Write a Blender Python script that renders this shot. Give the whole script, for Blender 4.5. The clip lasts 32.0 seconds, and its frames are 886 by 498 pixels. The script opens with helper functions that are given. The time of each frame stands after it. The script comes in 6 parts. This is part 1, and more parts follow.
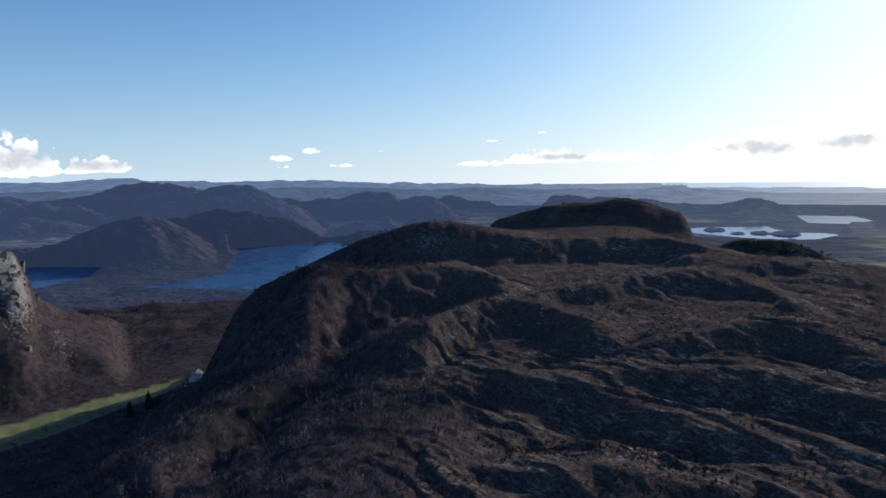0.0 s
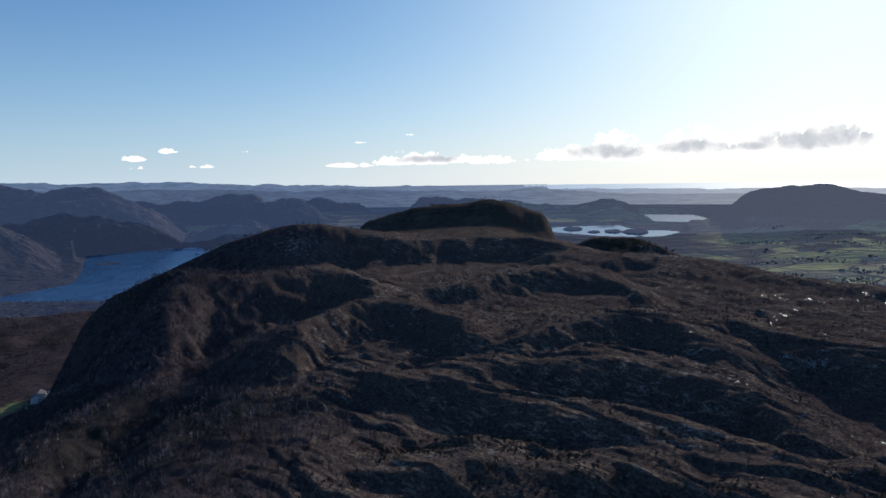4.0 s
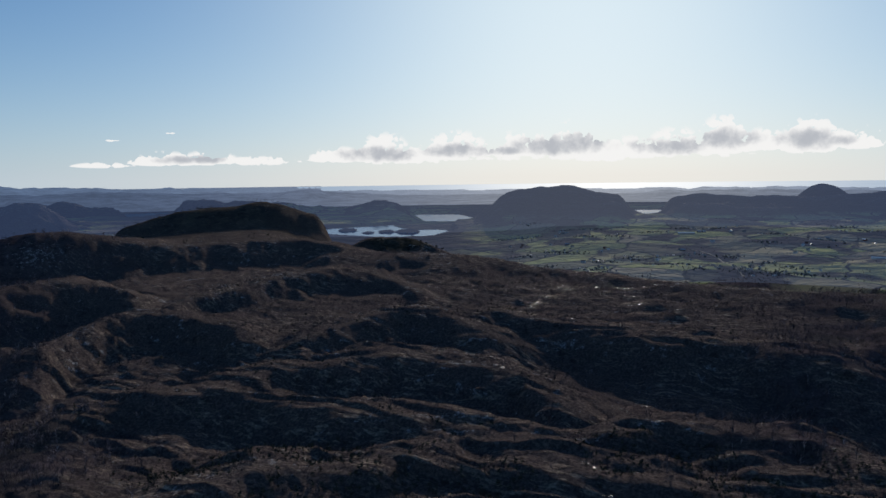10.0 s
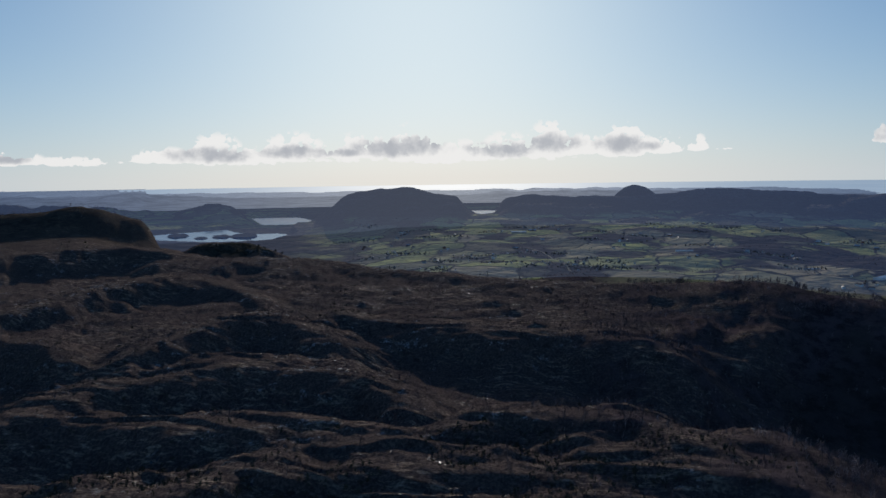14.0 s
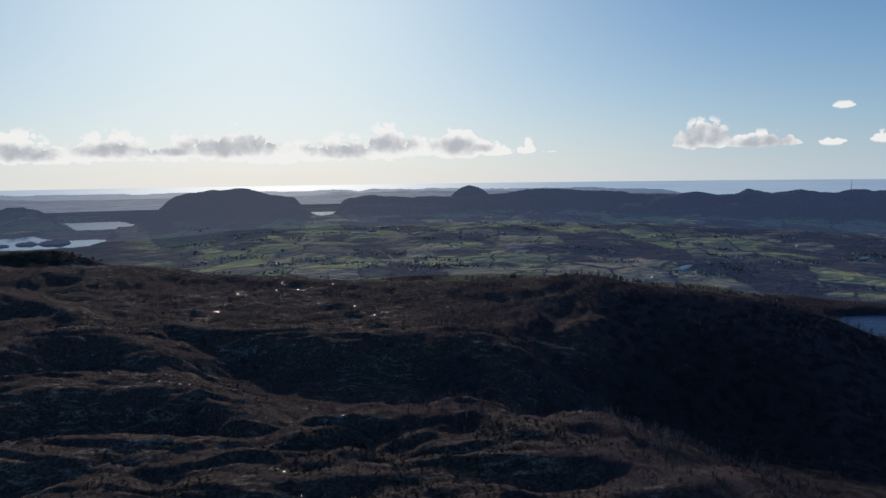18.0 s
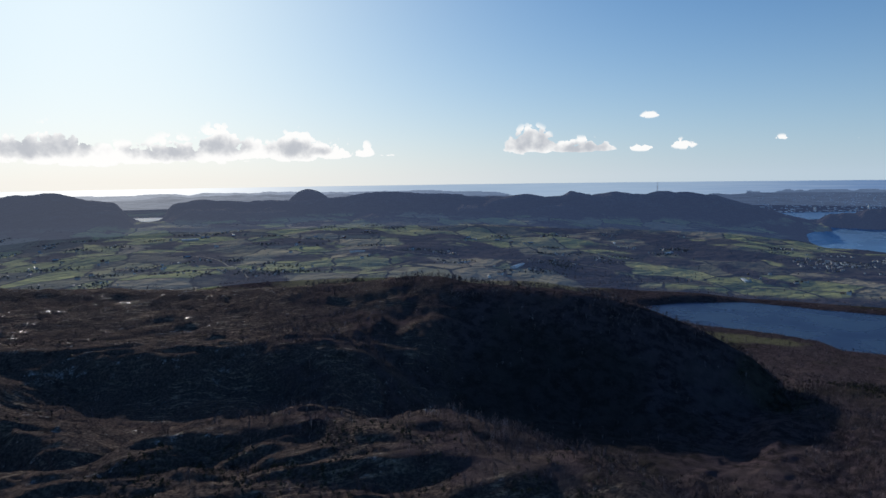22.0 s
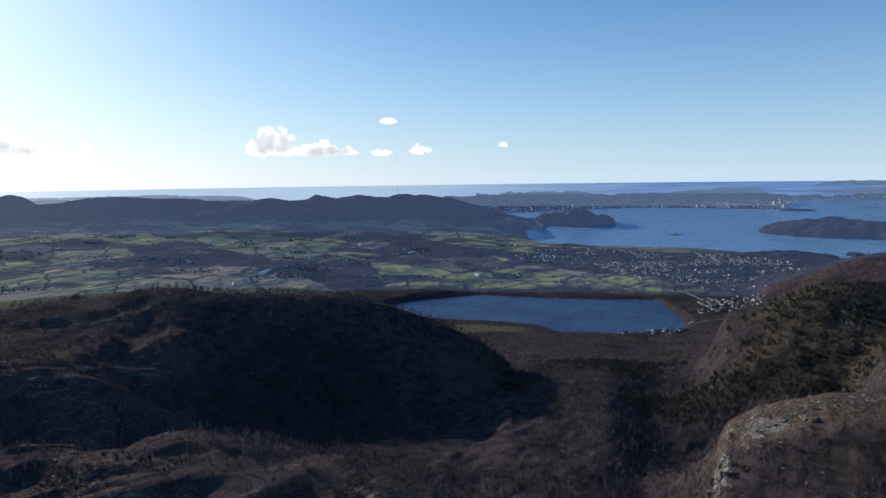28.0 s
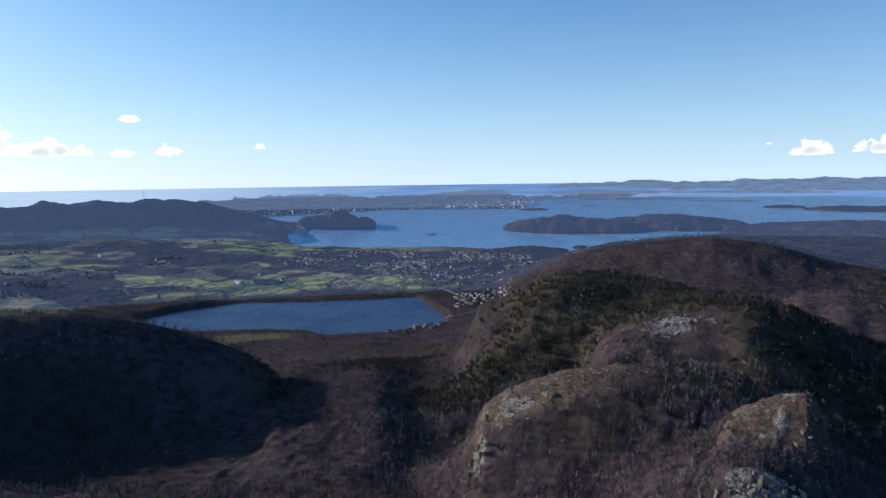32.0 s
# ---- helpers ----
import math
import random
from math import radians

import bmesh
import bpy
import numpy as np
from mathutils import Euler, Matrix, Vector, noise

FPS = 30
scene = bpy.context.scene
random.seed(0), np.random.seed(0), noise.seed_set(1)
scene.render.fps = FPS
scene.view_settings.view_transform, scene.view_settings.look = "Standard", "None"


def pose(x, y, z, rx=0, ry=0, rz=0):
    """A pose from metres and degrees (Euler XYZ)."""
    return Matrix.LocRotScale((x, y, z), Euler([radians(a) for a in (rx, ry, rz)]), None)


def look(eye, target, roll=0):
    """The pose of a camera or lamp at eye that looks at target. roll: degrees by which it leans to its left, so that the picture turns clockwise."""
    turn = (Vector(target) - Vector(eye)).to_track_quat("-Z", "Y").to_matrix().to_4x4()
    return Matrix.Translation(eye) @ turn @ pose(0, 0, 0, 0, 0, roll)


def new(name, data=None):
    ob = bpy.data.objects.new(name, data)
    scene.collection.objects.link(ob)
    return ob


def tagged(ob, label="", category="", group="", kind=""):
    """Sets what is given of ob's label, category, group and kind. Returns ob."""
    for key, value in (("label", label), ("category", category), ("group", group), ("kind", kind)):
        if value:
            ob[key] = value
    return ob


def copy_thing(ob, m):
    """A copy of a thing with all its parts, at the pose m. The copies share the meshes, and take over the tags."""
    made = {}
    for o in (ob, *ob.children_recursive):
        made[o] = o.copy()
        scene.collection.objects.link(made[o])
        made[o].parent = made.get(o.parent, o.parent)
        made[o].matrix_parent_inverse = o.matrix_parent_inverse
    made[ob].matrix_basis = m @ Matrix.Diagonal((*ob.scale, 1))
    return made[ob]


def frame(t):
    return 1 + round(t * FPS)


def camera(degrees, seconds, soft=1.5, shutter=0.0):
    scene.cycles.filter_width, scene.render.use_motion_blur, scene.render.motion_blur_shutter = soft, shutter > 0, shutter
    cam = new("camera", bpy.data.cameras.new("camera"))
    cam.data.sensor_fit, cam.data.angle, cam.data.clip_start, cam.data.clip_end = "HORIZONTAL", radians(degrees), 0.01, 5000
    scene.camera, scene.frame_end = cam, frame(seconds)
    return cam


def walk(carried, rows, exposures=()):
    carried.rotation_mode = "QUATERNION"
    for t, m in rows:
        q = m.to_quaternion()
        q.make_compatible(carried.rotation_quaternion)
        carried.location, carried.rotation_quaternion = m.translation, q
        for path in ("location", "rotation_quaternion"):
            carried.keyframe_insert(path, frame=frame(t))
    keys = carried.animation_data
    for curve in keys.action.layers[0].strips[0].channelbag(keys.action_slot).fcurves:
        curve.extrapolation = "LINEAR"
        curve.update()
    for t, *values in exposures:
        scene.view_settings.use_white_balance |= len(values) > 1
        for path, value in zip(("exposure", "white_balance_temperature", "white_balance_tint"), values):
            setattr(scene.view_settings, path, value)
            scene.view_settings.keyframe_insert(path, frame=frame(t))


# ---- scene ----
cam = camera(66.8, 32.0)
EYE = 430.0
# seconds, yaw, pitch, roll: the camera hovers and turns to its right
ROWS = [
    (0, -0.00, -5.97, -0.84),
    (0.5, -1.30, -5.95, -0.89),
    (1, -2.66, -5.96, -0.86),
    (1.5, -3.97, -5.95, -0.86),
    (2, -5.39, -5.97, -0.85),
    (2.5, -6.76, -5.96, -0.85),
    (3, -8.19, -6.00, -0.82),
    (3.5, -9.63, -5.99, -0.82),
    (5.5, -15.65, -5.95, -0.82),
    (6, -17.23, -5.94, -0.82),
    (6.5, -18.69, -5.95, -0.82),
    (7, -20.28, -5.99, -0.82),
    (7.5, -21.81, -6.01, -0.83),
    (8, -23.49, -6.04, -0.83),
    (8.5, -25.07, -6.06, -0.83),
    (9, -26.78, -6.06, -0.81),
    (9.5, -28.41, -6.08, -0.80),
    (10, -30.13, -6.08, -0.78),
    (10.5, -31.74, -6.08, -0.78),
    (11, -33.47, -6.08, -0.77),
    (11.5, -35.14, -6.08, -0.79),
    (12, -36.89, -6.08, -0.82),
    (12.5, -38.53, -6.09, -0.83),
    (13, -40.27, -6.10, -0.84),
    (13.5, -41.91, -6.09, -0.87),
    (14, -43.64, -6.09, -0.83),
    (14.5, -45.28, -6.11, -0.81),
    (16.5, -52.03, -6.16, -0.79),
    (17, -53.81, -6.17, -0.77),
    (17.5, -55.51, -6.19, -0.77),
    (18, -57.24, -6.20, -0.77),
    (18.5, -58.91, -6.21, -0.80),
    (19, -60.63, -6.19, -0.78),
    (19.5, -62.29, -6.17, -0.78),
    (20, -64.04, -6.16, -0.77),
    (20.5, -65.66, -6.14, -0.76),
    (21, -67.43, -6.13, -0.80),
    (21.5, -69.08, -6.11, -0.80),
    (22, -70.80, -6.10, -0.80),
    (22.5, -72.46, -6.09, -0.80),
    (23, -74.18, -6.09, -0.76),
    (23.5, -75.82, -6.10, -0.77),
    (24, -77.53, -6.10, -0.77),
    (24.5, -79.17, -6.10, -0.77),
    (25, -80.94, -6.09, -0.77),
    (25.5, -82.58, -6.08, -0.76),
    (27.5, -89.97, -6.08, -0.77),
    (28, -92.24, -6.08, -0.77),
    (28.5, -94.45, -6.10, -0.77),
    (29, -96.79, -6.08, -0.80),
    (29.5, -98.99, -6.07, -0.83),
    (30, -101.33, -6.06, -0.84),
    (30.5, -103.59, -6.08, -0.83),
    (31, -106.19, -6.07, -0.85),
    (31.5, -108.94, -6.06, -0.85),
    (32, -112.36, -6.09, -0.78),
]
EXPOSURES = [(0.0, 0.3), (3.5, 0.15), (6.0, 0.0), (9.0, -0.15), (13.0, -0.3), (17.0, -0.27), (21.0, -0.12), (25.0, 0.15), (28.0, 0.34), (32.0, 0.56)]
walk(cam, [(t, pose(0, 0, EYE, 90 + pitch, 0, yaw) @ pose(0, 0, 0, 0, 0, roll)) for t, yaw, pitch, roll in ROWS], EXPOSURES)

# ---- sky and sun ----
SUN_BEARING, SUN_HEIGHT = 42.3, 16.2
world = bpy.data.worlds.new("sky")
scene.world = world
world.use_nodes = True
wn, wl = world.node_tree.nodes, world.node_tree.links
wn.clear()


def wmath(op, a, b=None, c=None):
    n = wn.new("ShaderNodeMath")
    n.operation = op
    for k, v in enumerate((a, b, c)):
        if v is None:
            continue
        if isinstance(v, (int, float)):
            n.inputs[k].default_value = v
        else:
            wl.new(v, n.inputs[k])
    return n.outputs[0]


sky = wn.new("ShaderNodeTexSky")
sky.sky_type = "NISHITA"
sky.sun_disc = False
sky.sun_elevation, sky.sun_rotation = radians(SUN_HEIGHT), radians(SUN_BEARING)
sky.altitude, sky.air_density, sky.dust_density, sky.ozone_density = 400, 0.8, 0.8, 3.5
tint = wn.new("ShaderNodeMix")
tint.data_type, tint.blend_type = "RGBA", "MULTIPLY"
tint.inputs["Factor"].default_value = 1.0
wl.new(sky.outputs[0], tint.inputs["A"])
tint.inputs["B"].default_value = (0.555, 1.0, 1.37, 1)
# fair-weather clouds low over the horizon: bearing, height of the base, half length, thickness (degrees), fullness
CLOUDS = [
    (-32.5, 1.0, 4.2, 3.1, 1.0), (-27.0, 1.0, 3.2, 1.5, 0.9), (-13.4, 1.8, 1.6, 0.55, 0.7), (-13.1, 1.1, 0.9, 0.45, 0.6), (-10.8, 2.4, 1.1, 0.55, 0.7), (-8.6, 1.2, 1.6, 0.5, 0.6), (-5.2, 2.4, 0.8, 0.4, 0.5),
    (4.3, 3.1, 0.7, 0.35, 0.55), (8.4, 3.7, 0.6, 0.3, 0.5), (3.5, 1.2, 3.0, 0.5, 0.7), (8.0, 1.35, 3.4, 1.25, 0.9), (11.2, 1.4, 3.0, 1.3, 0.9), (15.0, 1.45, 4.5, 0.7, 0.8),
    (21.5, 1.55, 3.0, 1.3, 1.0), (25.3, 1.6, 2.9, 2.4, 1.05), (31.4, 1.95, 3.4, 2.1, 1.05), (28.5, 1.7, 3.4, 1.2, 1.0), (36.8, 1.85, 3.6, 2.1, 1.05), (41.2, 1.85, 2.8, 2.75, 1.1), (43.2, 1.3, 2.4, 1.5, 0.9),
    (45.6, 1.7, 3.4, 1.7, 1.0), (49.0, 1.75, 2.8, 2.2, 1.05), (52.6, 1.85, 2.4, 2.9, 1.1), (55.4, 1.95, 2.6, 1.7, 1.0), (58.7, 1.85, 2.6, 2.6, 1.05), (61.6, 1.9, 2.4, 1.7, 0.95), (64.3, 2.0, 1.0, 1.7, 0.85),
    (66.2, 1.9, 0.9, 0.4, 0.6), (42, 1.5, 19, 0.8, 0.55), (-30, 0.9, 8, 0.6, 0.6), (78.3, 2.2, 2.5, 2.2, 1.1), (82.4, 2.1, 3.2, 1.3, 1.0), (87.2, 2.1, 1.5, 0.8, 0.62), (90.4, 2.3, 1.4, 1.1, 0.66), (87.8, 4.7, 1.1, 0.8, 0.58), (97.4, 2.6, 0.7, 0.8, 0.5),
    (102.5, 2.4, 0.8, 0.4, 0.35), (141.0, 1.4, 1.8, 1.6, 0.8), (146.0, 1.5, 3.0, 1.5, 0.85), (138, 2.2, 0.7, 0.3, 0.4),
]
# the thick grey hearts of the clouds: bearing, height, half length, half thickness
HEARTS = [
    (24.8, 2.15, 2.0, 0.5), (31.2, 2.4, 1.9, 0.45), (39.6, 2.65, 2.9, 0.6), (42.0, 2.95, 1.3, 0.6), (48.8, 2.4, 1.9, 0.5), (52.7, 2.8, 1.5, 0.6), (58.4, 2.6, 1.2, 0.6), (60.6, 2.45, 0.7, 0.3), (8.6, 1.75, 1.0, 0.25), (11, 1.8, 0.9, 0.25),
    (35.5, 2.3, 1.2, 0.3), (78.2, 2.9, 1.5, 0.75), (82.6, 2.3, 1.7, 0.4), (-33, 2.0, 3.0, 0.9), (-27, 1.5, 2.0, 0.4), (141, 1.7, 1.0, 0.3), (146, 1.8, 1.8, 0.3), 
]
coord = wn.new("ShaderNodeTexCoord")
sep = wn.new("ShaderNodeSeparateXYZ")
wl.new(coord.outputs["Generated"], sep.inputs[0])
bearing = wmath("MULTIPLY", wmath("ARCTAN2", sep.outputs[0], sep.outputs[1]), 180 / math.pi)
height = wmath("MULTIPLY", wmath("ARCSINE", sep.outputs[2]), 180 / math.pi)
flat = wn.new("ShaderNodeCombineXYZ")
wl.new(bearing, flat.inputs[0])
wl.new(height, flat.inputs[1])


def wnoise(scale, detail, rough):
    n = wn.new("ShaderNodeTexNoise")
    n.inputs["Scale"].default_value, n.inputs["Detail"].default_value, n.inputs["Roughness"].default_value = scale, detail, rough
    wl.new(flat.outputs[0], n.inputs["Vector"])
    return n.outputs["Fac"]


def billow(scale, soft):
    """Rounded heads, large where the value is high."""
    n = wn.new("ShaderNodeTexVoronoi")
    n.feature, n.voronoi_dimensions = "SMOOTH_F1", "2D"
    n.inputs["Scale"].default_value, n.inputs["Smoothness"].default_value = scale, soft
    bent = wn.new("ShaderNodeVectorMath")
    bent.operation = "ADD"
    sway = wn.new("ShaderNodeTexNoise")
    sway.inputs["Scale"].default_value, sway.inputs["Detail"].default_value = scale * 1.6, 3
    wl.new(flat.outputs[0], sway.inputs["Vector"])
    less = wn.new("ShaderNodeVectorMath")
    less.operation = "SCALE"
    less.inputs["Scale"].default_value = 0.5 / scale
    wl.new(sway.outputs["Color"], less.inputs[0])
    wl.new(flat.outputs[0], bent.inputs[0])
    wl.new(less.outputs[0], bent.inputs[1])
    wl.new(bent.outputs[0], n.inputs["Vector"])
    return wmath("SUBTRACT", 1.0, n.outputs["Distance"])


puff = wmath("ADD", wmath("MULTIPLY", billow(0.72, 0.25), 0.6), wmath("MULTIPLY", billow(1.9, 0.2), 0.4))
fluff, soft_puff = wnoise(4.5, 4, 0.6), wnoise(0.9, 3, 0.5)
body = 0.0
for cb, base, half, thick, full in CLOUDS:
    across = wmath("POWER", wmath("ABSOLUTE", wmath("DIVIDE", wmath("SUBTRACT", bearing, cb), half)), 2.5)
    up = wmath("DIVIDE", wmath("SUBTRACT", height, base), thick)
    top = wmath("MULTIPLY", wmath("MAXIMUM", up, 0.0), 1.0)
    below = wmath("MULTIPLY", wmath("MAXIMUM", wmath("MULTIPLY", up, -1.0), 0.0), 5.0 if thick > 1.2 else 1.7)
    q = wmath("SUBTRACT", full, wmath("ADD", wmath("ADD", across, top), below))
    body = wmath("MAXIMUM", q, body)
mass = wmath("ADD", wmath("ADD", wmath("MULTIPLY", body, 0.95), wmath("MULTIPLY", wmath("SUBTRACT", puff, 0.56), 1.5)), wmath("MULTIPLY", wmath("SUBTRACT", fluff, 0.5), 0.5))
cover = wn.new("ShaderNodeMapRange")
cover.interpolation_type = "SMOOTHSTEP"
wl.new(mass, cover.inputs["Value"])
cover.inputs["From Min"].default_value, cover.inputs["From Max"].default_value = 0.22, 0.33
fade = wn.new("ShaderNodeMapRange")
fade.interpolation_type = "SMOOTHSTEP"
wl.new(body, fade.inputs["Value"])
fade.inputs["From Min"].default_value, fade.inputs["From Max"].default_value = 0.0, 0.3
alpha = wmath("MULTIPLY", wmath("MULTIPLY", cover.outputs[0], fade.outputs[0]), 0.93)
heart = -9.0
for cb, mid, half, thick in [(a, b - 0.1, 1.6 * c, 1.3 * d) for a, b, c, d in HEARTS]:
    q = wmath("SUBTRACT", 1.0, wmath("ADD", wmath("POWER", wmath("ABSOLUTE", wmath("DIVIDE", wmath("SUBTRACT", bearing, cb), half)), 2.0), wmath("POWER", wmath("ABSOLUTE", wmath("DIVIDE", wmath("SUBTRACT", height, mid), thick)), 2.0)))
    heart = wmath("MAXIMUM", q, heart)
heart = wmath("ADD", heart, wmath("ADD", wmath("MULTIPLY", wmath("SUBTRACT", soft_puff, 0.5), 2.6), wmath("MULTIPLY", wmath("SUBTRACT", fluff, 0.5), 0.5)))
core = wn.new("ShaderNodeMapRange")
core.interpolation_type = "SMOOTHSTEP"
wl.new(heart, core.inputs["Value"])
core.inputs["From Min"].default_value, core.inputs["From Max"].default_value = -0.5, 1.3
CLOUD_LIT, CLOUD_CORE = (10.0, 9.9, 9.8, 1), (5.0, 5.2, 5.7, 1)
tone = wn.new("ShaderNodeMix")
tone.data_type = "RGBA"
wl.new(core.outputs[0], tone.inputs["Factor"])
tone.inputs["A"].default_value, tone.inputs["B"].default_value = CLOUD_LIT, CLOUD_CORE
mixed = wn.new("ShaderNodeMix")
mixed.data_type = "RGBA"
wl.new(alpha, mixed.inputs["Factor"])
haze = wn.new("ShaderNodeMix")
haze.data_type = "RGBA"
low_air = wmath("MULTIPLY", wmath("EXPONENT", wmath("MULTIPLY", wmath("MAXIMUM", height, 0.0), -0.15)), 0.93)
wl.new(low_air, haze.inputs["Factor"])
shoulder = wn.new("ShaderNodeVectorMath")
shoulder.operation = "DIVIDE"
one = wn.new("ShaderNodeVectorMath")
one.operation = "MULTIPLY_ADD"
wl.new(tint.outputs["Result"], one.inputs[0])
one.inputs[1].default_value, one.inputs[2].default_value = (1 / 22.0,) * 3, (1.0,) * 3
wl.new(tint.outputs["Result"], shoulder.inputs[0])
wl.new(one.outputs[0], shoulder.inputs[1])
# the air round the sun is white
toward = wn.new("ShaderNodeVectorMath")
toward.operation = "DOT_PRODUCT"
wl.new(coord.outputs["Generated"], toward.inputs[0])
toward.inputs[1].default_value = (math.sin(radians(SUN_BEARING)) * math.cos(radians(SUN_HEIGHT)), math.cos(radians(SUN_BEARING)) * math.cos(radians(SUN_HEIGHT)), math.sin(radians(SUN_HEIGHT)))
aureole = wmath("MULTIPLY", wmath("EXPONENT", wmath("MULTIPLY", wmath("SUBTRACT", 1.0, toward.outputs["Value"]), -13.0)), 0.62)
white = wn.new("ShaderNodeMix")
white.data_type = "RGBA"
wl.new(aureole, white.inputs["Factor"])
wl.new(shoulder.outputs[0], white.inputs["A"])
white.inputs["B"].default_value = (8.2, 8.8, 9.2, 1)
wl.new(white.outputs["Result"], haze.inputs["A"])
glow = wmath("EXPONENT", wmath("MULTIPLY", wmath("POWER", wmath("DIVIDE", wmath("SUBTRACT", bearing, SUN_BEARING), 40.0), 2.0), -1.0))
pale = wn.new("ShaderNodeMix")
pale.data_type = "RGBA"
wl.new(glow, pale.inputs["Factor"])
pale.inputs["A"].default_value, pale.inputs["B"].default_value = (4.5, 5.8, 7.0, 1), (9.2, 8.8, 8.2, 1)
wl.new(pale.outputs["Result"], haze.inputs["B"])
wl.new(haze.outputs["Result"], mixed.inputs["A"])
wl.new(tone.outputs["Result"], mixed.inputs["B"])
bg = wn.new("ShaderNodeBackground")
bg.inputs["Strength"].default_value = 0.105
wout = wn.new("ShaderNodeOutputWorld")
wl.new(mixed.outputs["Result"], bg.inputs[0])
wl.new(bg.outputs[0], wout.inputs[0])
sun = new("sun", bpy.data.lights.new("sun", "SUN"))
sun.data.energy, sun.data.angle, sun.data.color = 3.3, radians(0.5), (1.0, 0.95, 0.885)
sb, sh = radians(SUN_BEARING), radians(SUN_HEIGHT)
toward_sun = Vector((math.sin(sb) * math.cos(sh), math.cos(sb) * math.cos(sh), math.sin(sh)))
sun.matrix_world = look(toward_sun * 100, (0, 0, 0))

# ---- materials ----
class Nodes:
    """Short hand for building a node material."""

    def __init__(self, name):
        self.mat = bpy.data.materials.new(name)
        self.mat.use_nodes = True
        self.n, self.l = self.mat.node_tree.nodes, self.mat.node_tree.links
        self.n.clear()
        self.out = self.n.new("ShaderNodeOutputMaterial")

    def put(self, socket, v):
        if isinstance(v, (int, float)):
            socket.default_value = v
        elif isinstance(v, tuple):
            socket.default_value = (*v, 1.0) if len(v) == 3 and socket.type == "RGBA" else v
        else:
            self.l.new(v, socket)

    def math(self, op, *vals):
        n = self.n.new("ShaderNodeMath")
        n.operation = op
        for k, v in enumerate(vals):
            self.put(n.inputs[k], v)
        return n.outputs[0]

    def attr(self, name, kind="Fac"):
        n = self.n.new("ShaderNodeAttribute")
        n.attribute_name = name
        return n.outputs[kind]

    def noise(self, vec, scale, detail=4, rough=0.6):
        n = self.n.new("ShaderNodeTexNoise")
        self.put(n.inputs["Vector"], vec)
        n.inputs["Scale"].default_value, n.inputs["Detail"].default_value, n.inputs["Roughness"].default_value = scale, detail, rough
        return n.outputs["Fac"]

    def voronoi(self, vec, scale, feature="F1", random_=1.0):
        n = self.n.new("ShaderNodeTexVoronoi")
        n.feature = feature
        self.put(n.inputs["Vector"], vec)
        n.inputs["Scale"].default_value, n.inputs["Randomness"].default_value = scale, random_
        return n

    def span(self, v, lo, hi, a=0.0, b=1.0):
        n = self.n.new("ShaderNodeMapRange")
        n.interpolation_type = "SMOOTHSTEP"
        self.put(n.inputs["Value"], v)
        for k, x in (("From Min", lo), ("From Max", hi), ("To Min", a), ("To Max", b)):
            n.inputs[k].default_value = x
        return n.outputs[0]

    def mix(self, f, a, b):
        n = self.n.new("ShaderNodeMix")
        n.data_type = "RGBA"
        self.put(n.inputs["Factor"], f)
        self.put(n.inputs["A"], a)
        self.put(n.inputs["B"], b)
        return n.outputs["Result"]

    def ramp(self, v, *stops):
        n = self.n.new("ShaderNodeValToRGB")
        while len(n.color_ramp.elements) < len(stops):
            n.color_ramp.elements.new(0.5)
        for e, (at, col) in zip(n.color_ramp.elements, stops):
            e.position, e.color = at, (*col, 1)
        self.put(n.inputs[0], v)
        return n.outputs[0]

    def scaled(self, vec, s):
        n = self.n.new("ShaderNodeMapping")
        self.put(n.inputs["Vector"], vec)
        n.inputs["Scale"].default_value = s
        return n.outputs[0]

    def bump(self, h, strength, dist):
        n = self.n.new("ShaderNodeBump")
        n.inputs["Strength"].default_value, n.inputs["Distance"].default_value = strength, dist
        self.put(n.inputs["Height"], h)
        return n.outputs[0]

    def done(self, color, rough=0.9, normal=None, metal=0.0, spec=0.25, **more):
        p = self.n.new("ShaderNodeBsdfPrincipled")
        self.put(p.inputs["Base Color"], color)
        self.put(p.inputs["Roughness"], rough)
        self.put(p.inputs["Specular IOR Level"], spec)
        p.inputs["Metallic"].default_value = metal
        for k, v in more.items():
            self.put(p.inputs[k.replace("_", " ").title()], v)
        if normal is not None:
            self.put(p.inputs["Normal"], normal)
        self.l.new(p.outputs[0], self.out.inputs[0])
        return self.mat

    def rnd(self):
        return self.n.new("ShaderNodeObjectInfo").outputs["Random"]

    def island(self):
        return self.n.new("ShaderNodeNewGeometry").outputs["Random Per Island"]

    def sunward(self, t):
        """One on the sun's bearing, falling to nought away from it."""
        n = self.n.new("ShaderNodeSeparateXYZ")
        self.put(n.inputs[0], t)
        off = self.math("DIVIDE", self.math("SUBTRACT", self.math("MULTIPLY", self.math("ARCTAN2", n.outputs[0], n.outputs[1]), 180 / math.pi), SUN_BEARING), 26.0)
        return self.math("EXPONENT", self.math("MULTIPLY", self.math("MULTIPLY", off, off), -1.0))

    def here(self):
        return self.n.new("ShaderNodeTexCoord").outputs["Object"]


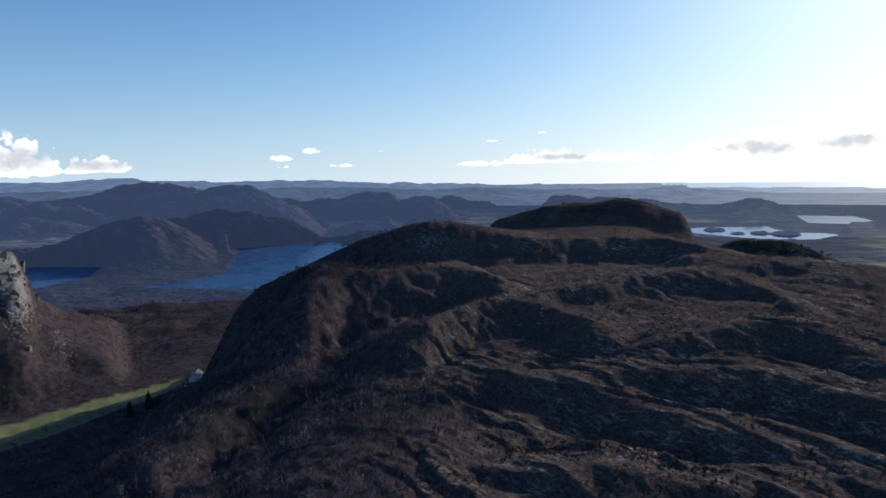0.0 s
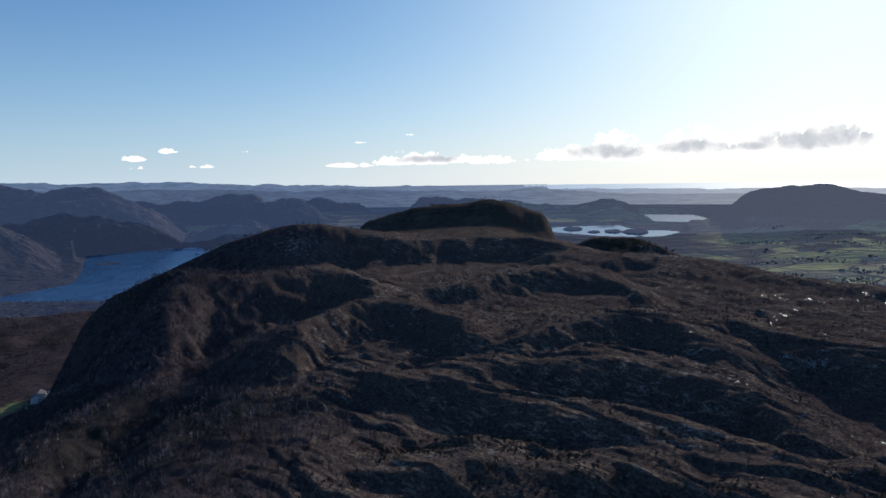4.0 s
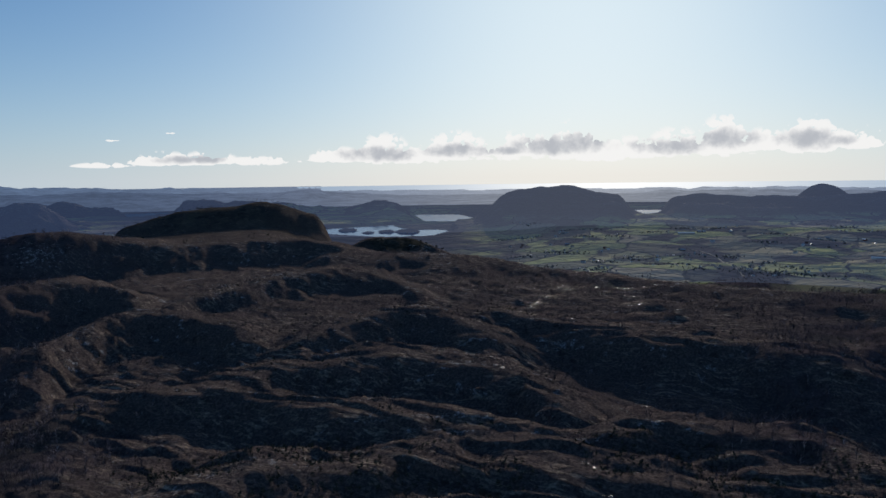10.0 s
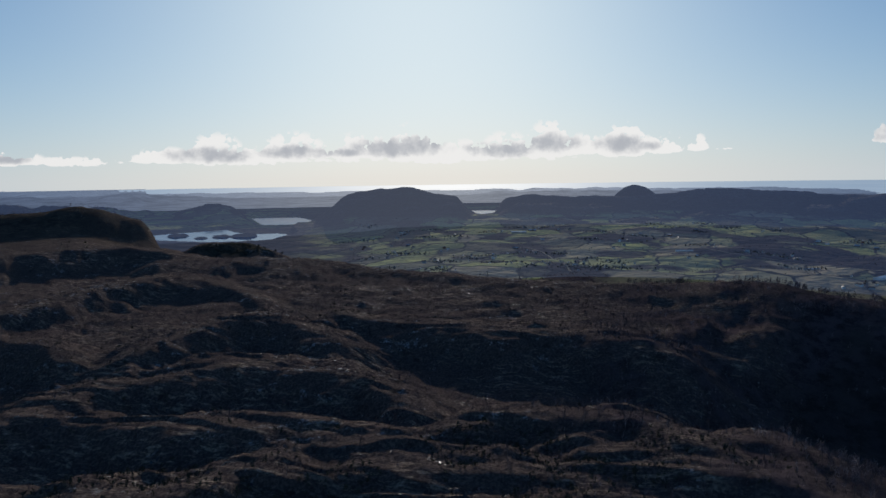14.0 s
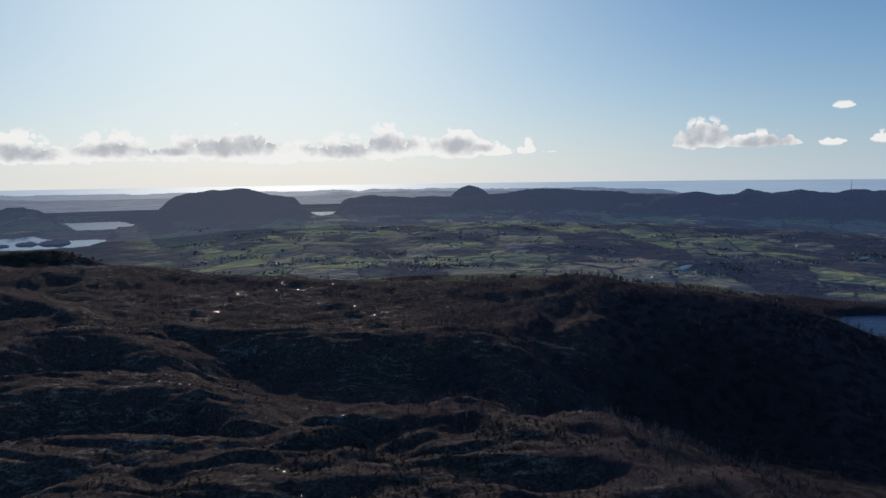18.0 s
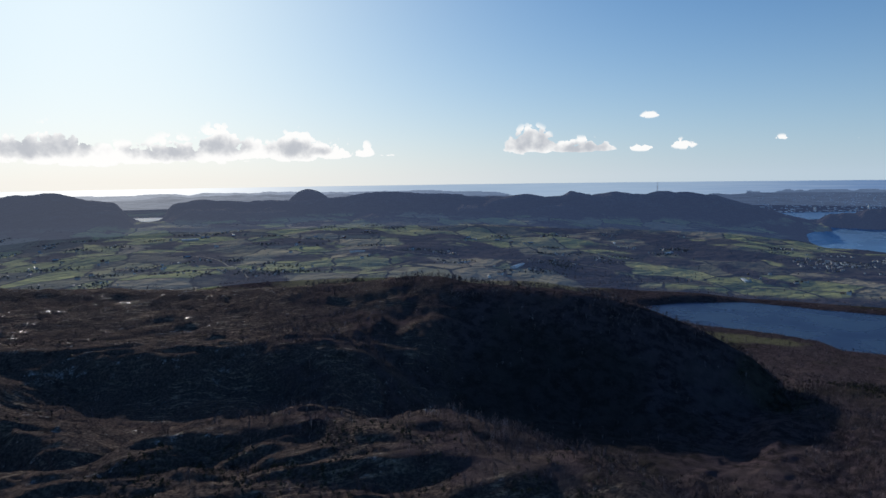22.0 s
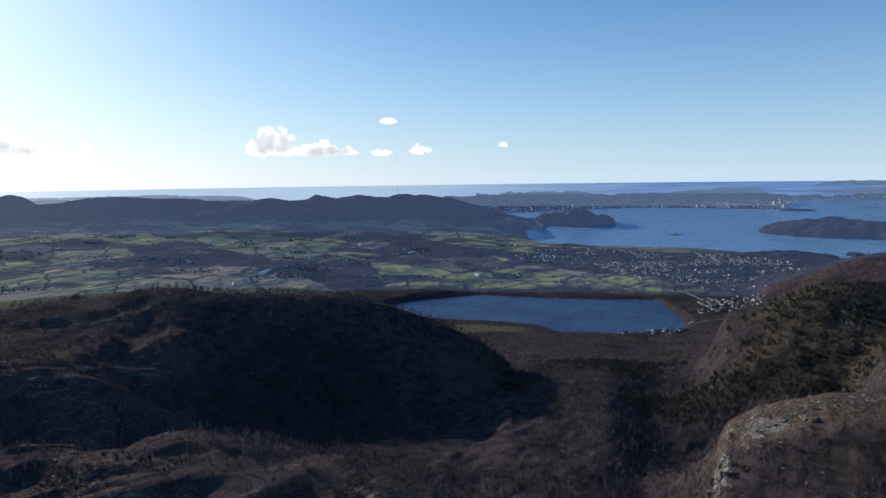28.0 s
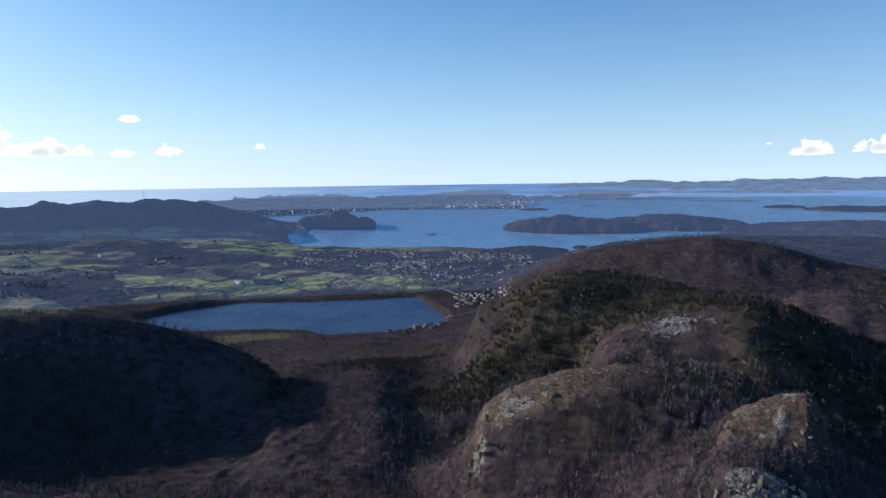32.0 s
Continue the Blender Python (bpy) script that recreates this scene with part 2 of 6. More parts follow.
def make_ground(name, air=0.0):
    m = Nodes(name)
    t = m.attr("tpos", "Vector")
    fine, mid, broad, huge = m.noise(t, 0.55, 5, 0.7), m.noise(t, 0.085, 5, 0.65), m.noise(t, 0.016, 4, 0.6), m.noise(t, 0.0035, 4, 0.6)
    # heather, moor grass and bare peat
    turned = m.n.new("ShaderNodeMapping")
    m.put(turned.inputs["Vector"], t)
    turned.inputs["Rotation"].default_value = (0, 0, radians(55))
    streak = m.noise(m.scaled(turned.outputs[0], (0.07, 0.3, 0.2)), 1.0, 6, 0.75)
    heather = m.mix(m.span(fine, 0.38, 0.66), (0.052, 0.040, 0.037), (0.130, 0.098, 0.084))
    grass = m.mix(m.span(fine, 0.35, 0.65), (0.190, 0.145, 0.105), (0.435, 0.338, 0.241))
    heath = m.mix(m.math("MULTIPLY", m.span(streak, 0.5, 0.64), m.span(broad, 0.42, 0.6, 0.12, 0.8)), heather, grass)
    heath = m.mix(m.math("MULTIPLY", m.span(mid, 0.56, 0.68), 0.7), heath, (0.030, 0.025, 0.022))
    floor = m.mix(m.span(mid, 0.38, 0.62), (0.030, 0.025, 0.026), (0.080, 0.059, 0.063))
    floor = m.mix(m.math("MULTIPLY", m.span(fine, 0.45, 0.7), 0.4), floor, (0.114, 0.086, 0.087))
    floor = m.mix(m.math("MULTIPLY", m.span(broad, 0.5, 0.66), 0.6), floor, (0.095, 0.072, 0.069))
    floor = m.mix(m.math("MULTIPLY", m.span(huge, 0.52, 0.64), 0.5), floor, (0.025, 0.026, 0.020))
    bracken = m.mix(m.span(fine, 0.36, 0.64), (0.064, 0.046, 0.034), (0.175, 0.125, 0.088))
    heath = m.mix(m.math("MULTIPLY", m.attr("bracken"), m.span(mid, 0.42, 0.6, 0.15, 0.9)), heath, bracken)
    col = m.mix(m.attr("wood"), heath, floor)
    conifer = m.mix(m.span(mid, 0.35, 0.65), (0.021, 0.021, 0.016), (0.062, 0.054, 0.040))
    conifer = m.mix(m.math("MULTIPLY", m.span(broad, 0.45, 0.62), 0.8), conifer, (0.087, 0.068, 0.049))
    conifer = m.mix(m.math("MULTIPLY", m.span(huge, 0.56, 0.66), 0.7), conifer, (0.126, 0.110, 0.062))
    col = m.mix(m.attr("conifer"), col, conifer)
    # farm land: fields of differing green with dark banks between them
    across_ = m.n.new("ShaderNodeMapping")
    m.put(across_.inputs["Vector"], t)
    across_.inputs["Rotation"].default_value = (0, 0, radians(-25))
    ft = m.scaled(across_.outputs[0], (0.0023, 0.0043, 0.0))
    warp = m.n.new("ShaderNodeVectorMath")
    warp.operation = "ADD"
    m.l.new(ft, warp.inputs[0])
    nz = m.n.new("ShaderNodeTexNoise")
    m.put(nz.inputs["Vector"], t)
    nz.inputs["Scale"].default_value = 0.006
    sc = m.n.new("ShaderNodeVectorMath")
    sc.operation = "SCALE"
    m.l.new(nz.outputs["Color"], sc.inputs[0])
    sc.inputs["Scale"].default_value = 0.36
    m.l.new(sc.outputs[0], warp.inputs[1])
    cells = m.voronoi(warp.outputs[0], 1.0, "F1", 0.75)
    edge = m.voronoi(warp.outputs[0], 1.0, "DISTANCE_TO_EDGE", 0.75)
    cs = m.n.new("ShaderNodeSeparateColor")
    m.l.new(cells.outputs["Color"], cs.inputs[0])
    green = m.ramp(cs.outputs[0], (0.0, (0.177, 0.187, 0.075)), (0.2, (0.245, 0.253, 0.092)), (0.38, (0.285, 0.278, 0.115)), (0.52, (0.205, 0.206, 0.098)), (0.66, (0.285, 0.235, 0.150)), (0.8, (0.148, 0.137, 0.085)), (1.0, (0.085, 0.076, 0.060)))
    green = m.mix(m.math("MULTIPLY", m.span(broad, 0.42, 0.7), 0.35), green, (0.11, 0.11, 0.06))
    green = m.mix(m.math("MULTIPLY", m.span(mid, 0.45, 0.75), 0.25), green, (0.08, 0.085, 0.045))
    bank = m.span(m.math("ADD", edge.outputs["Distance"], m.math("MULTIPLY", m.math("SUBTRACT", mid, 0.5), 0.05)), 0.012, 0.036)
    green = m.mix(bank, (0.028, 0.03, 0.024), green)
    col = m.mix(m.attr("field"), col, green)
    meadow = m.mix(m.span(mid, 0.35, 0.65), (0.19, 0.19, 0.085), (0.26, 0.245, 0.115))
    col = m.mix(m.attr("meadow"), col, meadow)
    col = m.mix(m.attr("built"), col, m.mix(m.span(mid, 0.4, 0.6), (0.024, 0.025, 0.026), (0.07, 0.064, 0.058)))
    # bare rock
    seam = m.noise(m.scaled(t, (1.0, 1.0, 0.3)), 0.33, 4, 0.6)
    stone = m.mix(m.span(fine, 0.35, 0.68), (0.156, 0.143, 0.137), (0.39, 0.364, 0.338))
    stone = m.mix(m.span(m.math("ABSOLUTE", m.math("SUBTRACT", seam, 0.5)), 0.0, 0.035), (0.035, 0.03, 0.028), stone)
    stone = m.mix(m.span(m.noise(t, 0.9, 3, 0.6), 0.55, 0.7), stone, (0.06, 0.05, 0.04))
    bare = m.span(m.math("ADD", m.attr("rock"), m.math("MULTIPLY", m.math("SUBTRACT", m.noise(t, 0.16, 5, 0.7), 0.5), 1.3)), 0.46, 0.62)
    col = m.mix(bare, col, stone)
    # seeps and small pools on the open heath
    seep = m.math("MULTIPLY", m.math("MULTIPLY", m.span(m.noise(m.scaled(turned.outputs[0], (0.02, 0.07, 0.05)), 1.0, 3, 0.5), 0.61, 0.65), m.span(m.noise(t, 0.4, 3, 0.6), 0.59, 0.63)), m.math("SUBTRACT", 1.0, m.math("MAXIMUM", m.attr("wood"), m.attr("field"))))
    col = m.mix(seep, col, (0.03, 0.03, 0.032))
    rough = m.math("SUBTRACT", 0.93, m.math("MULTIPLY", seep, 0.66))
    h = m.math("ADD", m.math("MULTIPLY", fine, 0.5), m.math("MULTIPLY", m.noise(t, 2.2, 4, 0.7), 0.25))
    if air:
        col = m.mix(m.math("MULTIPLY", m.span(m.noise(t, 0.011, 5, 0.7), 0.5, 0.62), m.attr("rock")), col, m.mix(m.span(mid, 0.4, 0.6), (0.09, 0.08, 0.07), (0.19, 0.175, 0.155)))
        # Unfarmed distant land is darkened in base colour, standing in for shaded hillsides.
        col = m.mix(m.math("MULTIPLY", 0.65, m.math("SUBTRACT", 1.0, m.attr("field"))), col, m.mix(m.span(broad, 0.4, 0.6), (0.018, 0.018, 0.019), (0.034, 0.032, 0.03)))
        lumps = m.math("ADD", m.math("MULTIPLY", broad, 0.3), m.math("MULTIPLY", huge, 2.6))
        # Haze is painted in as bluish emission, stronger and paler toward the sun.
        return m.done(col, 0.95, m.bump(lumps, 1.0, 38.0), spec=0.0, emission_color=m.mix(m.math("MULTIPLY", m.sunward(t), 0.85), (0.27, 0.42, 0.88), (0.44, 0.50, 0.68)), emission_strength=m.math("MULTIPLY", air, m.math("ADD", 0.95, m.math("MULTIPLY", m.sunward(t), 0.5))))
    return m.done(col, rough, m.bump(m.math("MULTIPLY", h, m.math("SUBTRACT", 1.0, m.math("MULTIPLY", seep, 0.85))), 0.9, 1.6), spec=m.math("MULTIPLY", seep, 0.4))


def make_water(name, deep, pale, spec, wave, calm=0.22):
    m = Nodes(name)
    c = m.here()
    rip = m.noise(m.scaled(c, (1.0, 1.0, 1.0)), 0.12, 4, 0.65)
    lanes = m.noise(c, 0.006, 4, 0.6)
    return m.done(m.mix(m.span(lanes, 0.35, 0.65), deep, pale), m.span(lanes, 0.35, 0.7, calm, calm * 1.6), m.bump(rip, wave, 1.0), spec=spec)


# Land seen through painted haze: bluish base colour plus glow, whiter toward the sun.
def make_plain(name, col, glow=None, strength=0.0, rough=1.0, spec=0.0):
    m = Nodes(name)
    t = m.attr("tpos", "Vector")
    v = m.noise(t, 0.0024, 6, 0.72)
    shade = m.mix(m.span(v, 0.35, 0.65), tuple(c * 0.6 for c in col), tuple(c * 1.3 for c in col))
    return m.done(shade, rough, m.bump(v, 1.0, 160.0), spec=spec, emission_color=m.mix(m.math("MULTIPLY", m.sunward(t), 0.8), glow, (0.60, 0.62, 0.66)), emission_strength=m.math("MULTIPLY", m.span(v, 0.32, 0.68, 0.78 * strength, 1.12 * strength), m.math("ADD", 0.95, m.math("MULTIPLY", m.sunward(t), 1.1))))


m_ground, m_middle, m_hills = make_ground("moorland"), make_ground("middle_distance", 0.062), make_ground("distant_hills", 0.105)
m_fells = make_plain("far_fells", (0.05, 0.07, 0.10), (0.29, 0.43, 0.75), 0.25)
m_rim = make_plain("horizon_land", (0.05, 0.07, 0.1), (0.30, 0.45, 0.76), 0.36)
# Paler base colour on fjord and sunlit lakes stands in for reflected sky.
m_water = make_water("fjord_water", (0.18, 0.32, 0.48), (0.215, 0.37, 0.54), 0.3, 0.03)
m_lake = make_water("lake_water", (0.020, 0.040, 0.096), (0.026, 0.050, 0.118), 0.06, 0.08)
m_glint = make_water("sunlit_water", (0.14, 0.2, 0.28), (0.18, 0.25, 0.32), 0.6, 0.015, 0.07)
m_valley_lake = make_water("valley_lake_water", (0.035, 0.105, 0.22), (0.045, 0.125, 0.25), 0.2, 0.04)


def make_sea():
    """Open sea; reflected sky and sun glitter painted as glow, whitest under the sun's bearing."""
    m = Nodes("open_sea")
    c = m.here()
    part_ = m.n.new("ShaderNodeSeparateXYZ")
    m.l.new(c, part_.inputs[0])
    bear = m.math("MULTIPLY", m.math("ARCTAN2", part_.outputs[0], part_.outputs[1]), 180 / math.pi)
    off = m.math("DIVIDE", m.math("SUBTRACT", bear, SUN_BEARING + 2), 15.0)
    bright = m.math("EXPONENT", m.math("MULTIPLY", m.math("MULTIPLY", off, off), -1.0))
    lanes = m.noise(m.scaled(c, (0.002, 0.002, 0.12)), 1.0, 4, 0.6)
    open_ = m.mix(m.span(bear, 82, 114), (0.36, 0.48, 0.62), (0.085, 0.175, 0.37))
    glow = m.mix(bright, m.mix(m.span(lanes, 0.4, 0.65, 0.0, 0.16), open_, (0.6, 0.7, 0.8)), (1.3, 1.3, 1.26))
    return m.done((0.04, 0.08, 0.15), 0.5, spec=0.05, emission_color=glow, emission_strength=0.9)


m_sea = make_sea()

# ---- the lie of the land ----
# Bearings run clockwise from the first view; distances beyond 1.8 km are drawn in, so that all the country lies within 4.85 km.
NEAR_TRUE, RIM = 1800.0, 4850.0


def drawn_in(d):
    return np.where(d < NEAR_TRUE, d, NEAR_TRUE + (RIM - NEAR_TRUE) * (1 - np.exp(-(np.maximum(d, NEAR_TRUE) - NEAR_TRUE) / (RIM - NEAR_TRUE))))


def placed(b, d, z):
    """World places of bearings in degrees, true distances and true heights over the sea."""
    r, a = drawn_in(d), np.radians(b)
    down = z - d * d / 14.5e6 - EYE
    return np.stack([r * np.sin(a), r * np.cos(a), EYE + down * np.where(d < NEAR_TRUE, 1.0, r / np.maximum(d, 1.0))], -1)


def hashed(i, j, seed):
    n = (i * 374761393 + j * 668265263 + seed * 1442695041).astype(np.int64) & 0xFFFFFFFF
    n = ((n ^ (n >> 13)) * 1274126177) & 0xFFFFFFFF
    n = ((n ^ (n >> 16)) * 2246822519) & 0xFFFFFFFF
    return ((n ^ (n >> 15)) & 0xFFFFFF) / float(0xFFFFFF)


def value_noise(x, y, seed=0):
    i, j = np.floor(x).astype(np.int64), np.floor(y).astype(np.int64)
    u, v = x - i, y - j
    u, v = u * u * u * (u * (u * 6 - 15) + 10), v * v * v * (v * (v * 6 - 15) + 10)
    a, b = hashed(i, j, seed), hashed(i + 1, j, seed)
    c, d = hashed(i, j + 1, seed), hashed(i + 1, j + 1, seed)
    return (a * (1 - u) + b * u) * (1 - v) + (c * (1 - u) + d * u) * v


def fbm(x, y, octaves=4, seed=0, gain=0.5):
    total, amp, norm = 0, 1.0, 0.0
    for k in range(octaves):
        total = total + amp * (value_noise(x * 2**k + 17.3 * k, y * 2**k - 9.1 * k, seed + k) * 2 - 1)
        norm += amp
        amp *= gain
    return total / norm


def smooth(e0, e1, x):
    t = np.clip((x - e0) / (e1 - e0), 0, 1)
    return t * t * (3 - 2 * t)


def soft_interp(x, pts, width):
    """Piecewise line through pts, rounded over a width."""
    px, py = np.array([p[0] for p in pts]), np.array([p[1] for p in pts])
    return sum(np.interp(x + o * width, px, py) for o in (-0.5, -0.25, 0, 0.25, 0.5)) / 5


# Height profiles (distance, height) outward along bearings; bearings between are blended.
PLATEAU = {
    -180: ((0, 300), (400, 300), (1000, 290), (2000, 240), (4000, 90), (9000, 60)),
    -70: ((0, 300), (300, 270), (700, 190), (1100, 120), (2000, 160), (4000, 90), (9000, 80)),
    -42: ((0, 300), (250, 268), (450, 215), (800, 105), (1150, 48), (1500, 60), (2500, 36), (4500, 36), (9000, 80)),
    -33: ((0, 300), (250, 276), (450, 226), (800, 112), (1150, 46), (1400, 46), (1800, 44), (2500, 33), (4500, 34), (9000, 80)),
    -26: ((0, 300), (250, 284), (450, 238), (800, 128), (1050, 62), (1290, 46), (1480, 46), (1900, 48), (2500, 33), (3800, 33), (9000, 80)),
    -21: ((0, 300), (250, 290), (450, 246), (800, 140), (1000, 86), (1200, 52), (1330, 46), (1600, 50), (1900, 52), (2400, 34), (3800, 33), (9000, 70)),
    -17: ((0, 300), (250, 295), (450, 258), (800, 168), (1000, 118), (1250, 68), (1500, 54), (1850, 52), (2300, 38), (3800, 33), (9000, 70)),
}
PLATEAU_AHEAD = {
    -12: ((0, 302), (280, 296), (450, 270), (800, 226), (1000, 192), (1200, 154), (1400, 122), (1700, 84), (2200, 42), (3500, 33), (9000, 70)),
    -5: ((0, 304), (270, 296), (450, 279), (700, 264), (1000, 264), (1180, 270), (1320, 292), (1430, 262), (1650, 170), (2200, 60), (3500, 36), (9000, 70)),
    5: ((0, 305), (260, 296), (330, 284), (450, 280), (700, 284), (900, 288), (1140, 284), (1300, 306), (1600, 305), (2200, 190), (3200, 40), (9000, 60)),
    15: ((0, 305), (260, 294), (330, 281), (450, 276), (700, 282), (900, 286), (1120, 285), (1230, 294), (1320, 312), (1700, 318), (2300, 180), (3200, 40), (9000, 50)),
    24: ((0, 305), (260, 293), (330, 280), (420, 274), (560, 281), (800, 286), (1000, 286), (1130, 291), (1300, 284), (1600, 255), (2600, 50), (3200, 30), (9000, 40)),
    33: ((0, 305), (260, 293), (330, 280), (420, 274), (560, 279), (800, 283), (1000, 286), (1080, 288), (1300, 262), (2200, 70), (4000, 55), (5600, 60), (9000, 40)),
    45: ((0, 305), (260, 293), (330, 280), (450, 271), (520, 267), (650, 277), (850, 282), (960, 284), (1150, 258), (2000, 70), (4000, 80), (5600, 100), (7000, 80), (9000, 30)),
    58: ((0, 304), (260, 293), (320, 284), (400, 274), (500, 257), (560, 262), (660, 278), (800, 284), (1000, 258), (1900, 72), (4000, 88), (5700, 116), (7000, 80), (9000, 10)),
}
PLATEAU_RIGHT = {
    63: ((0, 304), (260, 294), (320, 284), (400, 270), (500, 249), (560, 254), (660, 277), (790, 286), (1000, 258), (1800, 72), (4000, 88), (5700, 116), (7000, 80), (9000, 10)),
    68: ((0, 303), (260, 293), (320, 284), (390, 267), (500, 239), (570, 238), (660, 272), (770, 286), (850, 290), (1050, 250), (1700, 72), (4000, 86), (5700, 114), (7000, 80), (9000, 10)),
    73: ((0, 303), (260, 290), (320, 281), (390, 261), (500, 231), (580, 224), (700, 262), (790, 284), (1010, 240), (1650, 66), (4000, 80), (5600, 108), (7000, 70), (9000, 5)),
    78: ((0, 303), (260, 288), (320, 275), (380, 255), (490, 223), (600, 212), (720, 252), (790, 282), (1000, 226), (1600, 60), (4000, 68), (5500, 98), (7000, 60), (9000, 0)),
    83: ((0, 303), (260, 286), (320, 271), (380, 249), (480, 219), (600, 204), (720, 242), (790, 272), (960, 204), (1550, 50), (2400, 45), (4000, 56), (5300, 86), (6500, 60), (9000, -5)),
    88: ((0, 303), (250, 286), (310, 266), (370, 246), (470, 216), (600, 200), (720, 230), (790, 252), (950, 180), (1500, 40), (2300, 31), (4000, 44), (5200, 74), (6500, 40), (9000, -20)),
    91.5: ((0, 303), (250, 285), (350, 250), (440, 220), (600, 198), (730, 214), (800, 234), (950, 168), (1475, 43), (1700, 38), (2400, 31), (4000, 38), (5100, 62), (6300, 32), (9000, -25)),
    95: ((0, 303), (250, 285), (350, 248), (430, 219), (600, 198), (730, 198), (800, 206), (910, 162), (1450, 46), (1680, 38), (1900, 31), (2500, 31), (4600, 40), (6100, 22), (6700, -20), (9000, -30)),
    98: ((0, 303), (250, 285), (350, 248), (430, 219), (530, 212), (640, 211), (800, 186), (1400, 56), (1660, 38), (1900, 31), (2500, 31), (4300, 24), (5600, 10), (6300, -20), (9000, -30)),
    101: ((0, 303), (250, 285), (350, 248), (430, 221), (520, 213), (700, 208), (900, 174), (1300, 76), (1650, 38), (1900, 31), (2500, 31), (3500, 26), (4300, 4), (4800, -20), (9000, -30)),
    106: ((0, 303), (250, 285), (350, 244), (450, 219), (640, 213), (880, 178), (1300, 78), (1650, 38), (2500, 31), (3500, 24), (4200, 6), (4700, -20), (9000, -30)),
    110: ((0, 303), (250, 285), (350, 243), (450, 213), (650, 195), (900, 164), (1300, 80), (1600, 40), (2500, 31), (3500, 24), (4100, 6), (4500, -20), (9000, -30)),
    120: ((0, 304), (230, 288), (350, 246), (500, 212), (700, 200), (1000, 172), (1400, 90), (1900, 45), (3200, 22), (4000, 5), (4500, -20), (9000, -30)),
    134: ((0, 304), (200, 296), (300, 270), (380, 250), (500, 222), (600, 208), (800, 200), (1100, 172), (1500, 100), (2300, 80), (3300, 40), (5000, 40), (6500, 15), (9000, -30)),
    147: ((0, 304), (200, 292), (300, 252), (400, 216), (500, 190), (700, 165), (1000, 155), (1500, 110), (2300, 85), (3300, 45), (5500, 40), (6600, 15), (9000, -30)),
    180: ((0, 300), (400, 300), (1000, 290), (2000, 240), (4000, 90), (9000, 60)),
}
PROFILES = {**PLATEAU, **PLATEAU_AHEAD, **PLATEAU_RIGHT}

